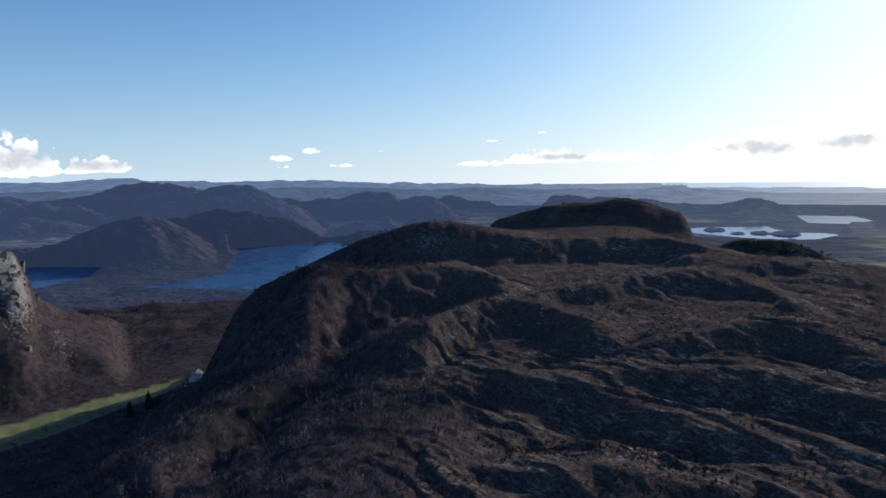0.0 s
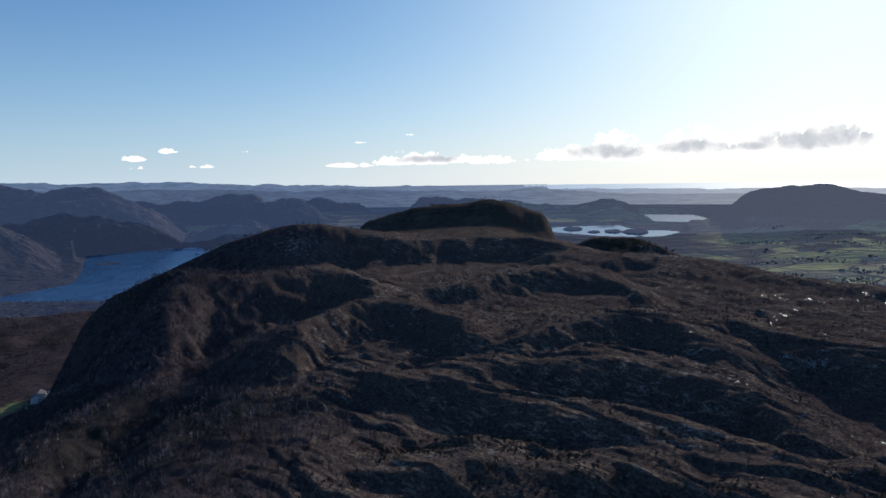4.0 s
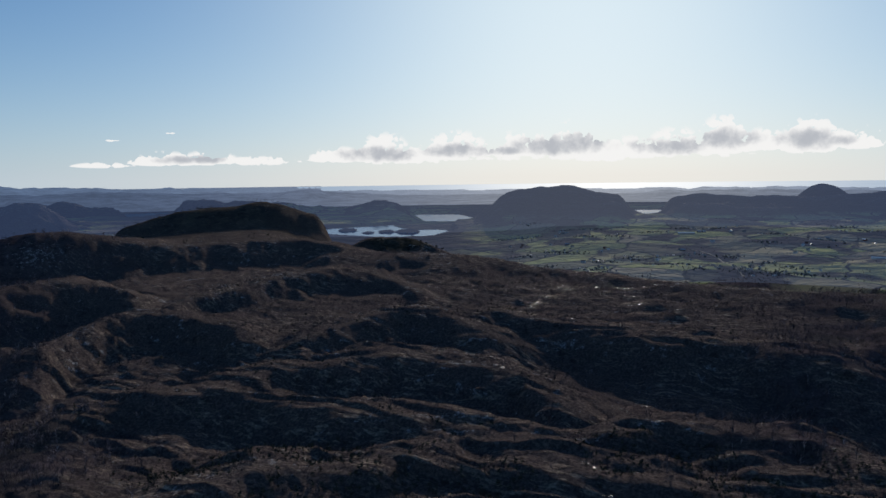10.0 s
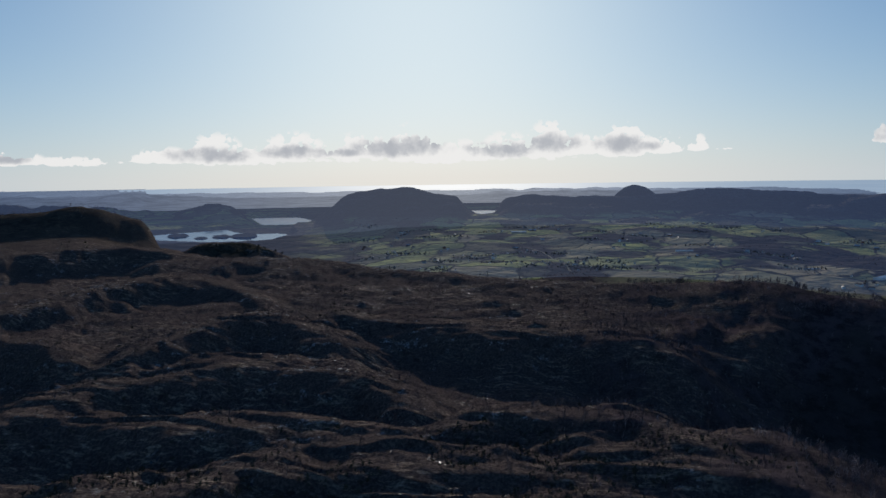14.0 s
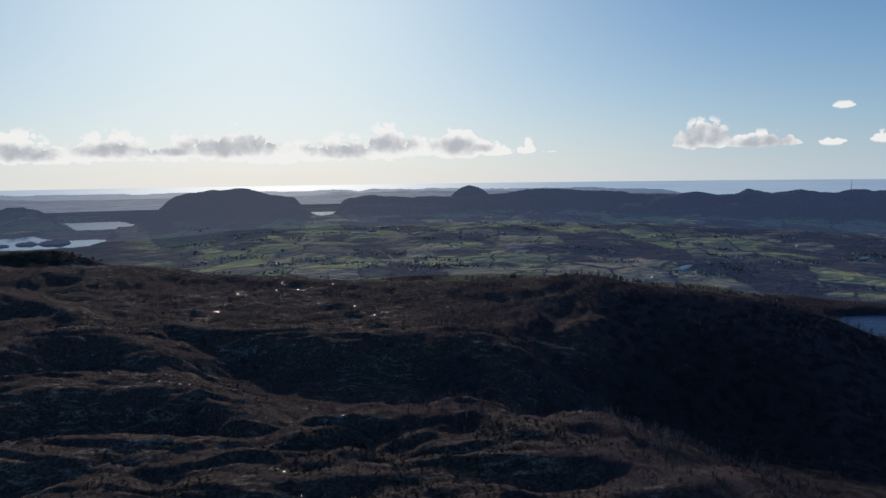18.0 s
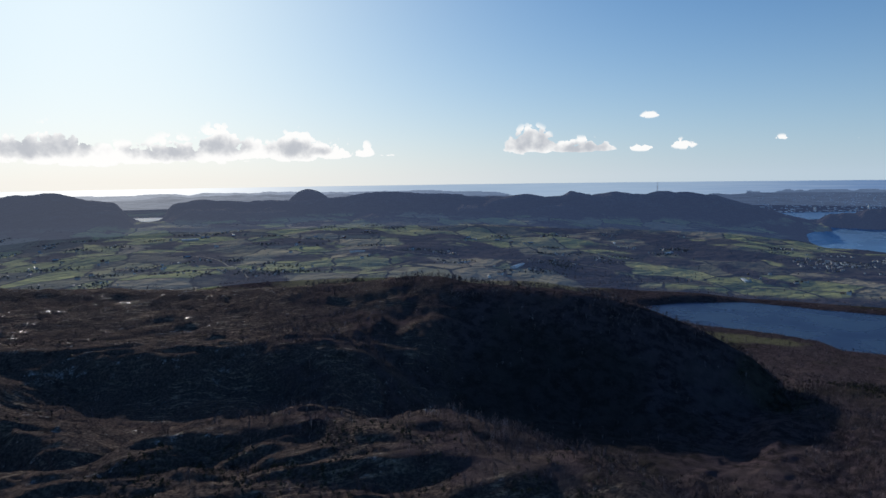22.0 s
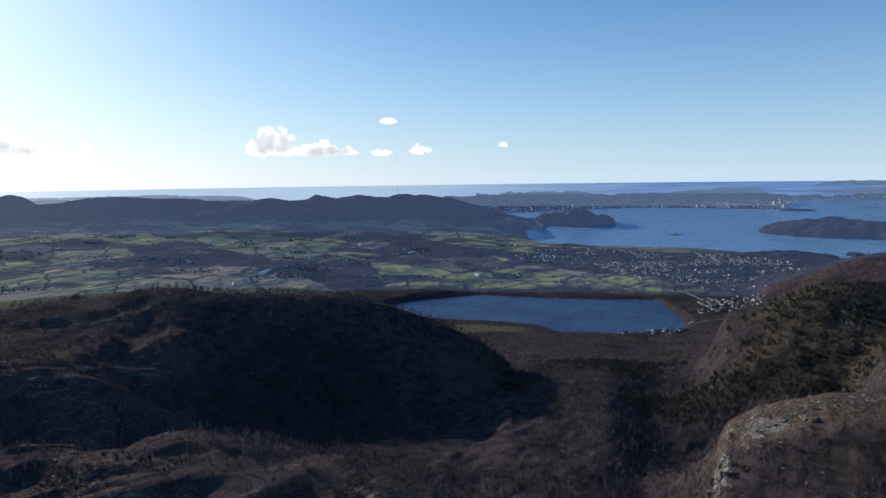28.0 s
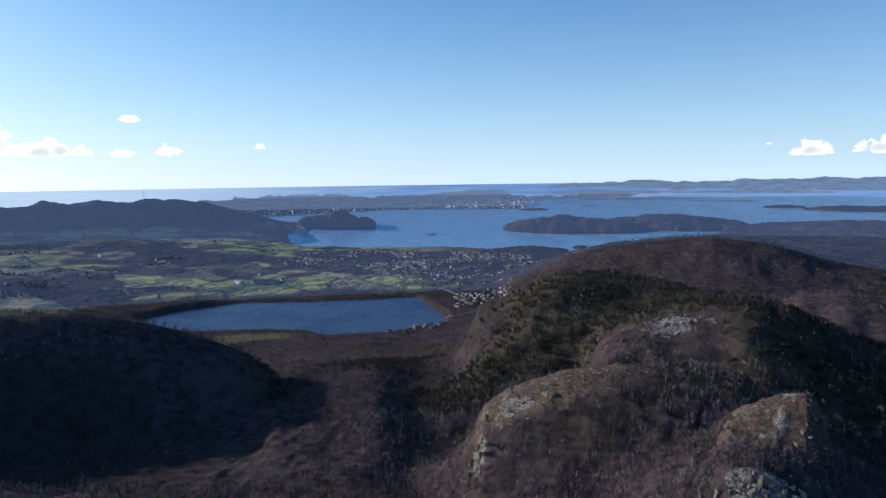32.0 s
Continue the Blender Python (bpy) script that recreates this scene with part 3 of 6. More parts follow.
# Ridges: distance, width before and behind, foot height, roughness, then (bearing, angle of the crest over the level).
RIDGES = [
    ("dome", 1750, 150, 500, 300, 3, ((2.5, -4.4), (3.9, -4.1), (5.6, -3.34), (8.5, -2.51), (10.3, -2.29), (13.1, -2.21), (14, -1.94), (15.4, -1.85), (16.7, -2.14), (18.5, -2.78), (20.2, -3.3), (20.9, -4.3), (21.4, -5.2))),
    ("knob", 1340, 150, 150, 285, 6, ((-15, -9.0), (-12.7, -7.5), (-10.9, -6.75), (-9.3, -6.04), (-6.9, -5.06), (-4.5, -4.4), (-2.6, -3.81), (-1.1, -3.64), (0.8, -3.67), (2.7, -4.03), (5.6, -4.5), (9, -4.9))),
    ("cliff", 1650, 330, 500, 40, 12, ((-60, -6), (-45, -3.6), (-38, -4.2), (-33.5, -4.68), (-32.7, -5.0), (-32.1, -6.62), (-31.5, -8.6), (-30, -10.0), (-26.7, -11.6), (-25.2, -13.4))),
    ("hump", 5200, 1300, 1500, 20, 14, ((-28, -4.4), (-24.5, -2.63), (-22, -1.7), (-19.9, -0.99), (-18.4, -0.48), (-16.4, -0.42), (-15.1, -0.77), (-13.8, -1.35), (-12.4, -2.08), (-10.6, -3.54), (-9.5, -4.6))),
    ("hump_behind", 8200, 1500, 2000, 60, 20, ((-50, -1), (-40, -0.6), (-33.2, -0.87), (-31.2, -1.34), (-27.9, -1.02), (-26, -0.42), (-24, -0.02), (-22, -0.19), (-20.3, -0.53), (-17, -1.6), (-14, -2.4))),
    ("hump_front", 3800, 560, 900, 20, 12, ((-36, -5.6), (-30, -4.71), (-27.7, -3.79), (-26.1, -3.22), (-24.5, -2.85), (-22.9, -3), (-20.9, -3.9), (-19.6, -5.0), (-18.8, -5.9), (-18.2, -6.6))),
    ("moor_behind", 7000, 700, 900, 60, 12, ((-46, -1.7), (-36, -1.6), (-33, -1.8), (-31, -1.5), (-28.5, -1.75), (-26, -2.2), (-23, -2.9))),
    ("moor_before", 6100, 600, 700, 40, 12, ((-46, -2.5), (-37, -2.3), (-34, -2.6), (-31, -2.5), (-29, -3.0), (-27, -3.6))),
    ("fells_a", 7200, 900, 1500, 60, 16, ((-13, -3.0), (-10.1, -2.37), (-7.8, -1.23), (-6.3, -0.92), (-4.4, -1.14), (-3.3, -2.02), (-2, -2.9))),
    ("fells_b", 6400, 800, 1200, 60, 16, ((-4.6, -3.2), (-3.7, -2.11), (-2.3, -1.56), (-0.8, -1.58), (0.3, -2.56), (1.3, -3.29), (3, -3.6))),
    ("fells_c", 4900, 500, 900, 30, 14, ((-11, -5.4), (-9.8, -4.98), (-6.9, -3.63), (-5.7, -3.18), (-4.5, -3.34), (-3.3, -4.18), (-2.2, -5))),
    ("south_hill", 8300, 900, 1500, 10, 8, ((20, -3.3), (21.4, -3.0), (22.7, -2.32), (24.5, -1.86), (26.3, -2.15), (27.4, -2.79), (28.5, -3.5), (29.5, -3.8))),
    ("mountain", 6300, 1700, 1500, 20, 10, ((30.8, -5), (31.9, -4.1), (33.8, -2.82), (35.2, -1.55), (36.4, -1.09), (37.6, -1.1), (38.9, -0.89), (40.3, -0.81), (41.7, -0.96), (43, -1.43), (44.8, -1.62), (45.6, -2.4), (46.3, -3.3), (47.0, -3.6))),
    ("west_ridge", 6600, 950, 1500, 30, 9, ((46.6, -3.6), (47.4, -3.45), (48.2, -2.9), (48.9, -1.9), (51.4, -1.53), (54, -1.74), (57.9, -1.76), (61.4, -1.68), (62.9, -1.53), (64.2, -1.23), (65.2, -1.1), (67.1, -1.25), (70.6, -1.48), (72.1, -1.36), (75, -1.8), (77, -2.2))),
    ("cone", 7600, 700, 900, 60, 4, ((57.6, -2), (58.6, -1.1), (59.6, -0.78), (60.5, -1.0), (61.6, -1.9))),
    ("north_ridge", 6100, 800, 1300, 30, 10, ((73, -2.4), (75.8, -1.76), (78, -1.5), (79.4, -1.79), (80.7, -1.75), (81.6, -1.34), (83.3, -1.67), (85, -1.36), (87.5, -1.64), (88.7, -1.38), (90.6, -1.43), (92.9, -1.68), (94.4, -2.14), (96.2, -2.73), (98.3, -3.4), (100.2, -3.85), (102, -4.0), (104, -4.3))),
    ("fore_west", 5700, 420, 900, 30, 9, ((48.0, -3.6), (49, -2.75), (50.4, -2.45), (52.9, -2.44), (54.2, -2.62), (56.3, -2.59), (58.5, -2.83), (60.8, -3.46), (62.1, -4.0), (63, -4.4))),
    ("fore_hill", 5200, 260, 500, 30, 6, ((61.6, -4.2), (62.6, -3.7), (63.5, -3.38), (65, -3.16), (66.4, -3.42), (67.8, -3.8), (69, -4.3))),
    ("fore_ridge", 5550, 380, 700, 30, 8, ((69.5, -3.6), (71.5, -3.0), (72.4, -2.6), (73.8, -2.5), (75.1, -2.8), (76.5, -3.0), (78.5, -2.7), (80.9, -2.5), (83.4, -3.05), (85, -3.6), (87, -4.2))),
    ("brown_hill", 2300, 560, 700, 30, 15, ((116.4, -9.9), (118, -9.0), (120.8, -7.76), (122.7, -6.85), (124.6, -6.25), (128.2, -5.65), (130.9, -5.29), (134.3, -5.04), (136.7, -5.3), (139.1, -5.62), (141.4, -6.29), (143.6, -6.81), (146, -7.07), (152, -8.5))),
    ("green_hill", 930, 230, 420, 150, 9, ((113.5, -13.6), (116, -11.83), (117.9, -11.0), (120.4, -9.52), (122, -8.93), (124.6, -8.75), (127.4, -8.97), (130.9, -9.62), (133.6, -10.4), (137, -12))),
    ("outcrop_hill", 690, 170, 300, 200, 6, ((124, -15), (127.4, -12.7), (130.1, -11.58), (131.9, -11.08), (134.4, -10.71), (136.5, -10.23), (138.1, -10.34), (140.1, -11.04), (142, -11.92), (146.3, -13.6), (150, -15))),
    ("right_hill", 1350, 300, 500, 120, 7, ((136, -12), (139.3, -10.3), (140.8, -9.29), (143.7, -8.87), (146.1, -9.08), (152, -9.5))),
    ("peninsula", 5600, 1300, 900, 30, 8, ((132.5, -5.6), (135.5, -4.98), (137.9, -4.14), (140.6, -3.83), (143.5, -3.51), (146, -3.54), (154, -3.6))),
    ("far_south", 14000, 2500, 3000, 20, 20, ((8, -1.7), (10.5, -1.39), (13.8, -1.19), (16.7, -1.13), (18.1, -0.86), (19.3, -0.78), (20.4, -1.08), (22.3, -1.19), (24.5, -1.4), (26.7, -1.69), (30, -1.85))),
    ("far_east", 20000, 4000, 5000, 60, 20, ((-60, 0.4), (-33.2, 0.28), (-31.1, 0.25), (-29.3, 0.31), (-27.5, 0.45), (-24.7, 0.51), (-22.4, 0.26), (-19.4, 0.17), (-15.1, 0.15), (-10.1, -0.01), (-6.3, -0.16), (0.1, -0.4), (5.6, -0.53), (8, -0.47), (10.3, -0.54), (13.1, -0.72), (16, -1.0), (20, -1.2))),
    ("far_moor", 13000, 2500, 3000, 60, 20, ((-60, -0.9), (-30, -0.5), (-20, -0.75), (-12, -0.55), (-5, -0.7), (-1, -0.95), (3, -0.75), (8, -1.0), (12, -1.1), (16, -1.6))),
    ("far_west", 17000, 2500, 4000, 20, 12, ((44, -1.4), (48, -1.15), (52, -1.05), (56, -1.0), (60, -1.08), (66, -1.2), (72, -1.3))),
    ("far_north", 30000, 2200, 6000, 0, 15, ((120, -0.8), (124.5, -0.56), (127.2, -0.5), (129.4, -0.31), (131.6, -0.54), (135.8, -0.48), (139.7, -0.43), (145.7, -0.34), (156, -0.3))),
    ("far_isles", 21000, 1800, 2500, 0, 15, ((122, -1.2), (124.5, -1.08), (128, -1.15), (131.6, -1.05), (134, -1.2), (136.5, -1.0), (139.7, -0.85), (142.3, -0.6), (144, -0.95), (146.5, -1.15), (156, -1.1))),
    ("knoll_a", 430, 110, 90, 225, 4, ((108.5, -27.0), (111.5, -25.3), (113.8, -23.2), (114.9, -21.3), (115.7, -19.5), (117.9, -18.0), (122.8, -16.26), (127.5, -15.63), (132, -15.7), (136.2, -15.9), (141, -18), (144, -21))),
    ("knoll_b", 295, 46, 60, 282, 3, ((129.5, -27.5), (132.6, -26), (134.3, -23.6), (135.1, -20.9), (136.1, -18.6), (138.3, -17.3), (140, -16.7), (141.5, -16.55), (142.3, -17.45), (143.1, -19.5), (143.7, -22.2), (146, -27))),
]

# low fells one behind another in the far distance
for n in range(11):
    far_d = 8800 + 900 * n
    r = random.Random(n + 5)
    start = -44 + r.uniform(0, 22) if n % 2 else -26 + r.uniform(0, 22)
    crest, bb = [], start
    mean = -1.75 + 0.09 * n
    while bb < start + 26:
        crest.append((bb, mean + r.uniform(-0.42, 0.34) - 0.35 * ((bb - start - 13) / 13) ** 2))
        bb += r.uniform(0.6, 2.2)
    crest = [(start - 7, mean - 1.0), (start - 3, mean - 0.35)] + crest + [(bb + 2, mean - 0.35), (bb + 7, mean - 1.0)]
    RIDGES.append(("fell", far_d, 700 + 60 * n, 1100, 20, 16, tuple(crest)))

# Crests of the near ground: a steep side towards the viewer, a gentle one behind. Each has the slope of its back, how far
# the back reaches, the rounding of its edge, then (bearing, angle of the crest over the level, distance, slope of the face).
CRESTS = []


def crest(back, reach, rounding, *line):
    CRESTS.append((back, reach, rounding, line))


# the heath, from the first terrace outward
crest(0.17, 30, 5, (7, -24.4, 298, 0.5), (13.7, -23.2, 306, 0.5), (19, -24.0, 301, 0.45), (24, -23.8, 302, 0.5), (29, -23.1, 308, 0.5), (33, -24.0, 303, 0.5), (42, -24.0, 303, 0.5), (52, -24.4, 300, 0.5), (57, -25.0, 296, 0.5))
crest(0.17, 34, 6, (0, -18.3, 428, 0.4), (2.4, -17.6, 440, 0.4), (5.3, -16.4, 455, 0.45), (9.5, -16.9, 445, 0.45), (15.2, -18.2, 415, 0.5), (20, -19.6, 375, 0.5), (25, -19.95, 365, 0.5), (29.3, -20.05, 362, 0.5), (33, -20.9, 350, 0.5), (36.5, -21.8, 338, 0.5), (41, -23, 318, 0.5))
crest(0.13, 50, 9, (11, -16.5, 465, 0.3), (15, -15.75, 480, 0.4), (19, -15.65, 482, 0.45), (22.4, -15.15, 490, 0.52), (25.3, -15.0, 492, 0.55), (28.2, -15.25, 488, 0.55), (33.3, -15.9, 475, 0.5), (36.3, -16.7, 455, 0.45), (38.2, -18.0, 425, 0.45), (40, -18.9, 408, 0.4))
crest(0.13, 50, 9, (18, -13.3, 558, 0.35), (21.6, -12.5, 580, 0.42), (24.5, -11.6, 610, 0.48), (27, -11.25, 625, 0.5), (29.3, -11.4, 620, 0.5), (31.2, -12.1, 600, 0.48), (34, -13.3, 565, 0.4))
crest(0.1, 60, 8, (32.5, -12.5, 600, 0.4), (34.3, -11.8, 630, 0.5), (35.5, -11.8, 632, 0.5), (38.9, -12.35, 615, 0.5), (43.5, -12.85, 595, 0.5), (48.2, -13.15, 585, 0.5), (52, -13.15, 585, 0.5), (57, -13.4, 575, 0.5), (61, -13.8, 565, 0.5), (64, -15.0, 560, 0.5), (67, -17.2, 552, 0.5), (70, -20, 545, 0.5))
crest(0.1, 80, 16, (5.5, -10.5, 735, 0.3), (9.6, -9.35, 800, 0.35), (13.3, -8.65, 850, 0.38), (16.7, -7.95, 900, 0.38), (20, -7.6, 930, 0.38), (23.3, -7.75, 925, 0.38), (25.8, -8.65, 870, 0.35), (28.5, -10, 780, 0.3))
crest(0.14, 40, 10, (-1.5, -12.2, 600, 0.3), (0.6, -11.2, 650, 0.4), (2.6, -10.55, 680, 0.42), (5.5, -10.2, 700, 0.42), (9.6, -11, 660, 0.4), (13, -12.1, 605, 0.35))
crest(0.12, 60, 22, (-18, -16.0, 650, 0.2), (-15, -12.4, 735, 0.22), (-13, -10.0, 785, 0.24), (-11.6, -8.6, 815, 0.25), (-10.4, -7.9, 850, 0.3), (-8.4, -7.45, 880, 0.38), (-6.2, -7.75, 870, 0.36), (-3, -7.6, 890, 0.36), (0.7, -7.15, 930, 0.38), (2.7, -7.6, 900, 0.36), (5, -8.85, 810, 0.3))
crest(0.14, 40, 14, (-24, -21.5, 430, 0.25), (-21, -19.2, 480, 0.26), (-18, -17.8, 520, 0.28), (-15.8, -16.9, 540, 0.34), (-13.2, -16.4, 560, 0.36), (-9.8, -16.6, 540, 0.34), (-7, -17.6, 500, 0.3))
crest(0.5, 40, 14, (-22, -17.9, 1080, 0.3), (-20.6, -16.2, 1120, 0.32), (-18.9, -13.2, 1165, 0.36), (-17.6, -10.6, 1175, 0.4), (-15.7, -8.74, 1160, 0.42), (-12.7, -7.42, 1130, 0.42), (-10.5, -6.9, 1115, 0.42), (-9, -7.2, 1100, 0.36), (-6.5, -8.2, 1080, 0.3))
crest(0.06, 90, 14, (3.2, -4.45, 1300, 0.35), (6, -4.85, 1275, 0.42), (9.6, -5.2, 1240, 0.45), (13.3, -5.05, 1250, 0.45), (18.1, -5.05, 1240, 0.45), (21, -5.5, 1200, 0.42), (22.8, -6, 1180, 0.4), (25, -6.6, 1120, 0.3))
crest(0.12, 60, 12, (22.5, -5.6, 1395, 0.4), (23.7, -5.05, 1420, 0.4), (25.8, -5.05, 1420, 0.4), (27.6, -5.25, 1400, 0.4), (29.8, -6, 1350, 0.4), (31, -6.7, 1300, 0.4))
# the rim of the heath and the dark hill that ends it
crest(0.2, 90, 14, (20.5, -6.25, 1130, 0.16), (24.6, -6.4, 1120, 0.15), (28.2, -6.35, 1120, 0.14), (31.6, -6.6, 1100, 0.13), (34.5, -7.1, 1060, 0.13), (37.5, -7.55, 1020, 0.13), (41, -8.0, 970, 0.13), (45, -8.4, 930, 0.13))
crest(0.22, 90, 22, (42, -8.1, 960, 0.13), (45, -8.4, 930, 0.13), (50.7, -8.9, 880, 0.13), (57.2, -9.1, 850, 0.13), (61, -9.05, 840, 0.14), (64.8, -8.85, 840, 0.16), (67.4, -8.5, 850, 0.2), (70.4, -8.65, 830, 0.26), (72.7, -9.1, 812, 0.36), (76.7, -9.4, 804, 0.46), (80.9, -9.7, 800, 0.52), (83.6, -10.05, 800, 0.54))
crest(0.3, 90, 20, (80.9, -9.7, 800, 0.52), (83.6, -10.05, 800, 0.54), (86.5, -10.6, 800, 0.54), (89, -11.4, 800, 0.52), (92.3, -12.6, 800, 0.48), (96, -14.4, 790, 0.42), (98.2, -16.6, 775, 0.35), (99.3, -18.8, 735, 0.3))
# terraces before the dark hill
crest(0.17, 24, 5, (46, -20.7, 354, 0.5), (48.7, -20.15, 366, 0.5), (52.8, -20, 368, 0.5), (57, -20, 368, 0.5), (59.3, -19.9, 370, 0.5), (62.8, -20.5, 355, 0.5), (65, -21, 345, 0.45))
crest(0.2, 20, 6, (64.5, -20.9, 358, 0.4), (67.2, -20.3, 365, 0.45), (70.6, -20.15, 368, 0.45), (72.5, -20.8, 355, 0.45), (75, -21.6, 345, 0.4))
crest(0.17, 24, 5, (56, -23.5, 312, 0.5), (58, -23.1, 316, 0.5), (60.3, -22.9, 318, 0.5), (63, -23, 316, 0.5), (67.8, -22.75, 318, 0.5), (70.1, -22.85, 316, 0.5), (72.5, -23.1, 312, 0.5), (76, -24, 300, 0.45))
crest(0.25, 20, 6, (71, -26, 280, 0.45), (72.5, -25.4, 285, 0.45), (76.5, -24.5, 292, 0.45), (80.7, -23.5, 302, 0.45), (83.5, -23.6, 298, 0.4), (87, -24.6, 284, 0.3), (91, -26.6, 268, 0.25))
# the cliff of the near knoll
crest(0.0, 34, 2, (134.5, -25.0, 242, 1.6), (136, -22.9, 246, 1.6), (138, -22.7, 244, 1.5), (140, -23.3, 243, 1.3), (142, -24.2, 242, 1.1), (143.2, -25.6, 240, 0.9))


def raise_crests(z, b, d, x, y):
    calm = 1 - 0.8 * smooth(66, 76, b) * (1 - smooth(104, 112, b))
    wander = calm * (13 * fbm(x / 75, y / 75, 3, 81) + 6 * fbm(x / 18, y / 18, 3, 85))
    # ledges and shelves lie across the sun's bearing
    u, v = x * 0.574 - y * 0.819 + 14 * fbm(x / 60, y / 60, 2, 21), x * 0.819 + y * 0.574 + 10 * fbm(x / 60, y / 60, 2, 22)
    ledges = 2.6 * (0.4 - np.abs(fbm(u / 70, v / 22, 3, 8))) + 2.4 * (0.35 - np.abs(fbm(u / 26, v / 9, 3, 10)))
    rugged = ledges + 2.4 * fbm(x / 38, y / 38, 4, 83) + 1.1 * fbm(x / 9, y / 9, 3, 84)
    steeper = 1 + 0.45 * calm * fbm(x / 48, y / 48, 3, 88)
    for back, reach, rounding, line in CRESTS:
        lo, hi = line[0], line[-1]
        inside = (b > lo[0] - 12) & (b < hi[0] + 12) & (d < 2500) & (d > 200)
        if not inside.any():
            continue
        bi, di, zi = b[inside], d[inside], z[inside]
        at = [p[0] for p in line]
        d0 = sum(np.interp(bi + o, at, [p[2] for p in line]) for o in (-0.5, 0, 0.5)) / 3
        el = soft_interp(bi, [(p[0], p[1]) for p in line], 1.2 if back else 0.5)
        face = np.interp(bi, at, [p[3] for p in line])
        off = np.radians(np.maximum(np.maximum(lo[0] - bi, bi - hi[0]), 0)) * di
        s = di - d0 - wander[inside] * np.clip(d0 / 420, 0.5, 1.8) * (0.3 if rounding < 3 else 1)
        fall = np.sqrt(s * s + rounding * rounding) - rounding
        past = np.maximum(s - reach, 0)
        top = EYE + d0 * np.tan(np.radians(el)) - (0.5 if back >= 0.25 or rounding < 3 else 0.2) * off - 0.004 * off * off
        h = top - np.where(s < 0, face * steeper[inside], back) * fall - 0.3 * np.sqrt(past * past + 64) + 2.4
        h = h + rugged[inside] * (0.35 + 0.65 * calm[inside]) * np.clip(0.35 + fall / 30, 0.3, 1)
        h = h - 30 * smooth(9, 12, np.maximum(lo[0] - bi, bi - hi[0]))
        gap = np.clip(0.5 + 0.5 * (h - zi) / 5.0, 0, 1)
        z[inside] = zi + (h - zi) * gap + 5.0 * gap * (1 - gap)
    # low scarps, one behind another, steep on the shaded side
    heath = smooth(262, 282, z) * (1 - smooth(1150, 1350, d)) * smooth(215, 260, d) * smooth(-14, 0, b) * (1 - smooth(64, 78, b))
    for width, size, seed in ((30.0, 3.4, 101), (13.0, 1.7, 111)):
        w = v / width + 1.3 * fbm(u / 75, v / 75, 3, seed)
        step = w - np.floor(w)
        tall = smooth(-0.15, 0.35, fbm(u / 60, v / 25, 3, seed + 5))
        z = z + heath * size * tall * (np.minimum(step / 0.16, (1 - step) / 0.84) - 0.4)
    return z


def base_height(b, d):
    keys = sorted(PROFILES)
    bb = (b + 180) % 360 - 180
    total = 0
    levels = [np.interp(d, [p[0] for p in PROFILES[k]], [p[1] for p in PROFILES[k]]) for k in keys]
    for n, k in enumerate(keys):
        lo = keys[n - 1] if n else k - 1
        hi = keys[n + 1] if n + 1 < len(keys) else k + 1
        w = np.where(bb <= k, np.clip((bb - lo) / (k - lo), 0, 1), np.clip((hi - bb) / (hi - k), 0, 1))
        w = w * w * (3 - 2 * w)
        total = total + w * levels[n]
    return total


def raise_ridges(z, b, d, x, y, ridges):
    for name, d0, before, behind, foot, rough, crest in ridges:
        inside = (b > crest[0][0] - 4) & (b < crest[-1][0] + 4) & (d > d0 - before * 1.3) & (d < d0 + behind * 1.3)
        if not inside.any():
            continue
        bi, di, xi, yi = b[inside], d[inside], x[inside], y[inside]
        wob = fbm(xi / (before * 0.8), yi / (before * 0.8), 4, len(name) * 7)
        top = EYE + d0 * np.tan(np.radians(soft_interp(bi, crest, 0.35))) + d0 * d0 / 14.5e6
        edge = smooth(0, min(2.5, 0.22 * (crest[-1][0] - crest[0][0])), np.minimum(bi - crest[0][0] + 0.4, crest[-1][0] + 0.4 - bi))
        t = np.where(di < d0, (d0 - di) / before, (di - d0) / behind) + 0.22 * wob * np.clip(np.abs(di - d0) / before, 0, 0.6)
        s = np.clip(1 - t, 0, 1)
        s = (s * s * (3 - 2 * s)) ** 0.8 if d0 < 2600 else 0.35 * s * s * (3 - 2 * s) + 0.65 * s ** 1.2
        zi = z[inside]
        if d0 > 4000:
            top = top + d0 * (0.0016 if d0 < 16500 else 0.0042) * fbm(bi * (1.1 if d0 < 16500 else 0.6), bi * 0 + d0 / 777, 4, 33, 0.6)
        lump = rough * (1.0 if d0 < 2600 else 2.1) * (1.6 - 4.2 * np.abs(fbm(xi / (before * 0.42), yi / (before * 0.42), 5, len(name)))) * np.clip(np.abs(di - d0) / before * 2.2, 0.05 if d0 < 2600 else 0.13, 1)
        zi = np.maximum(zi, zi + (top + lump - zi) * s * edge)
        z[inside] = zi
    return z


def nearness_of(b, d, cb, cd, wb, wd):
    return np.exp(-(((b - cb) / wb) ** 2) - ((d - cd) / wd) ** 2)


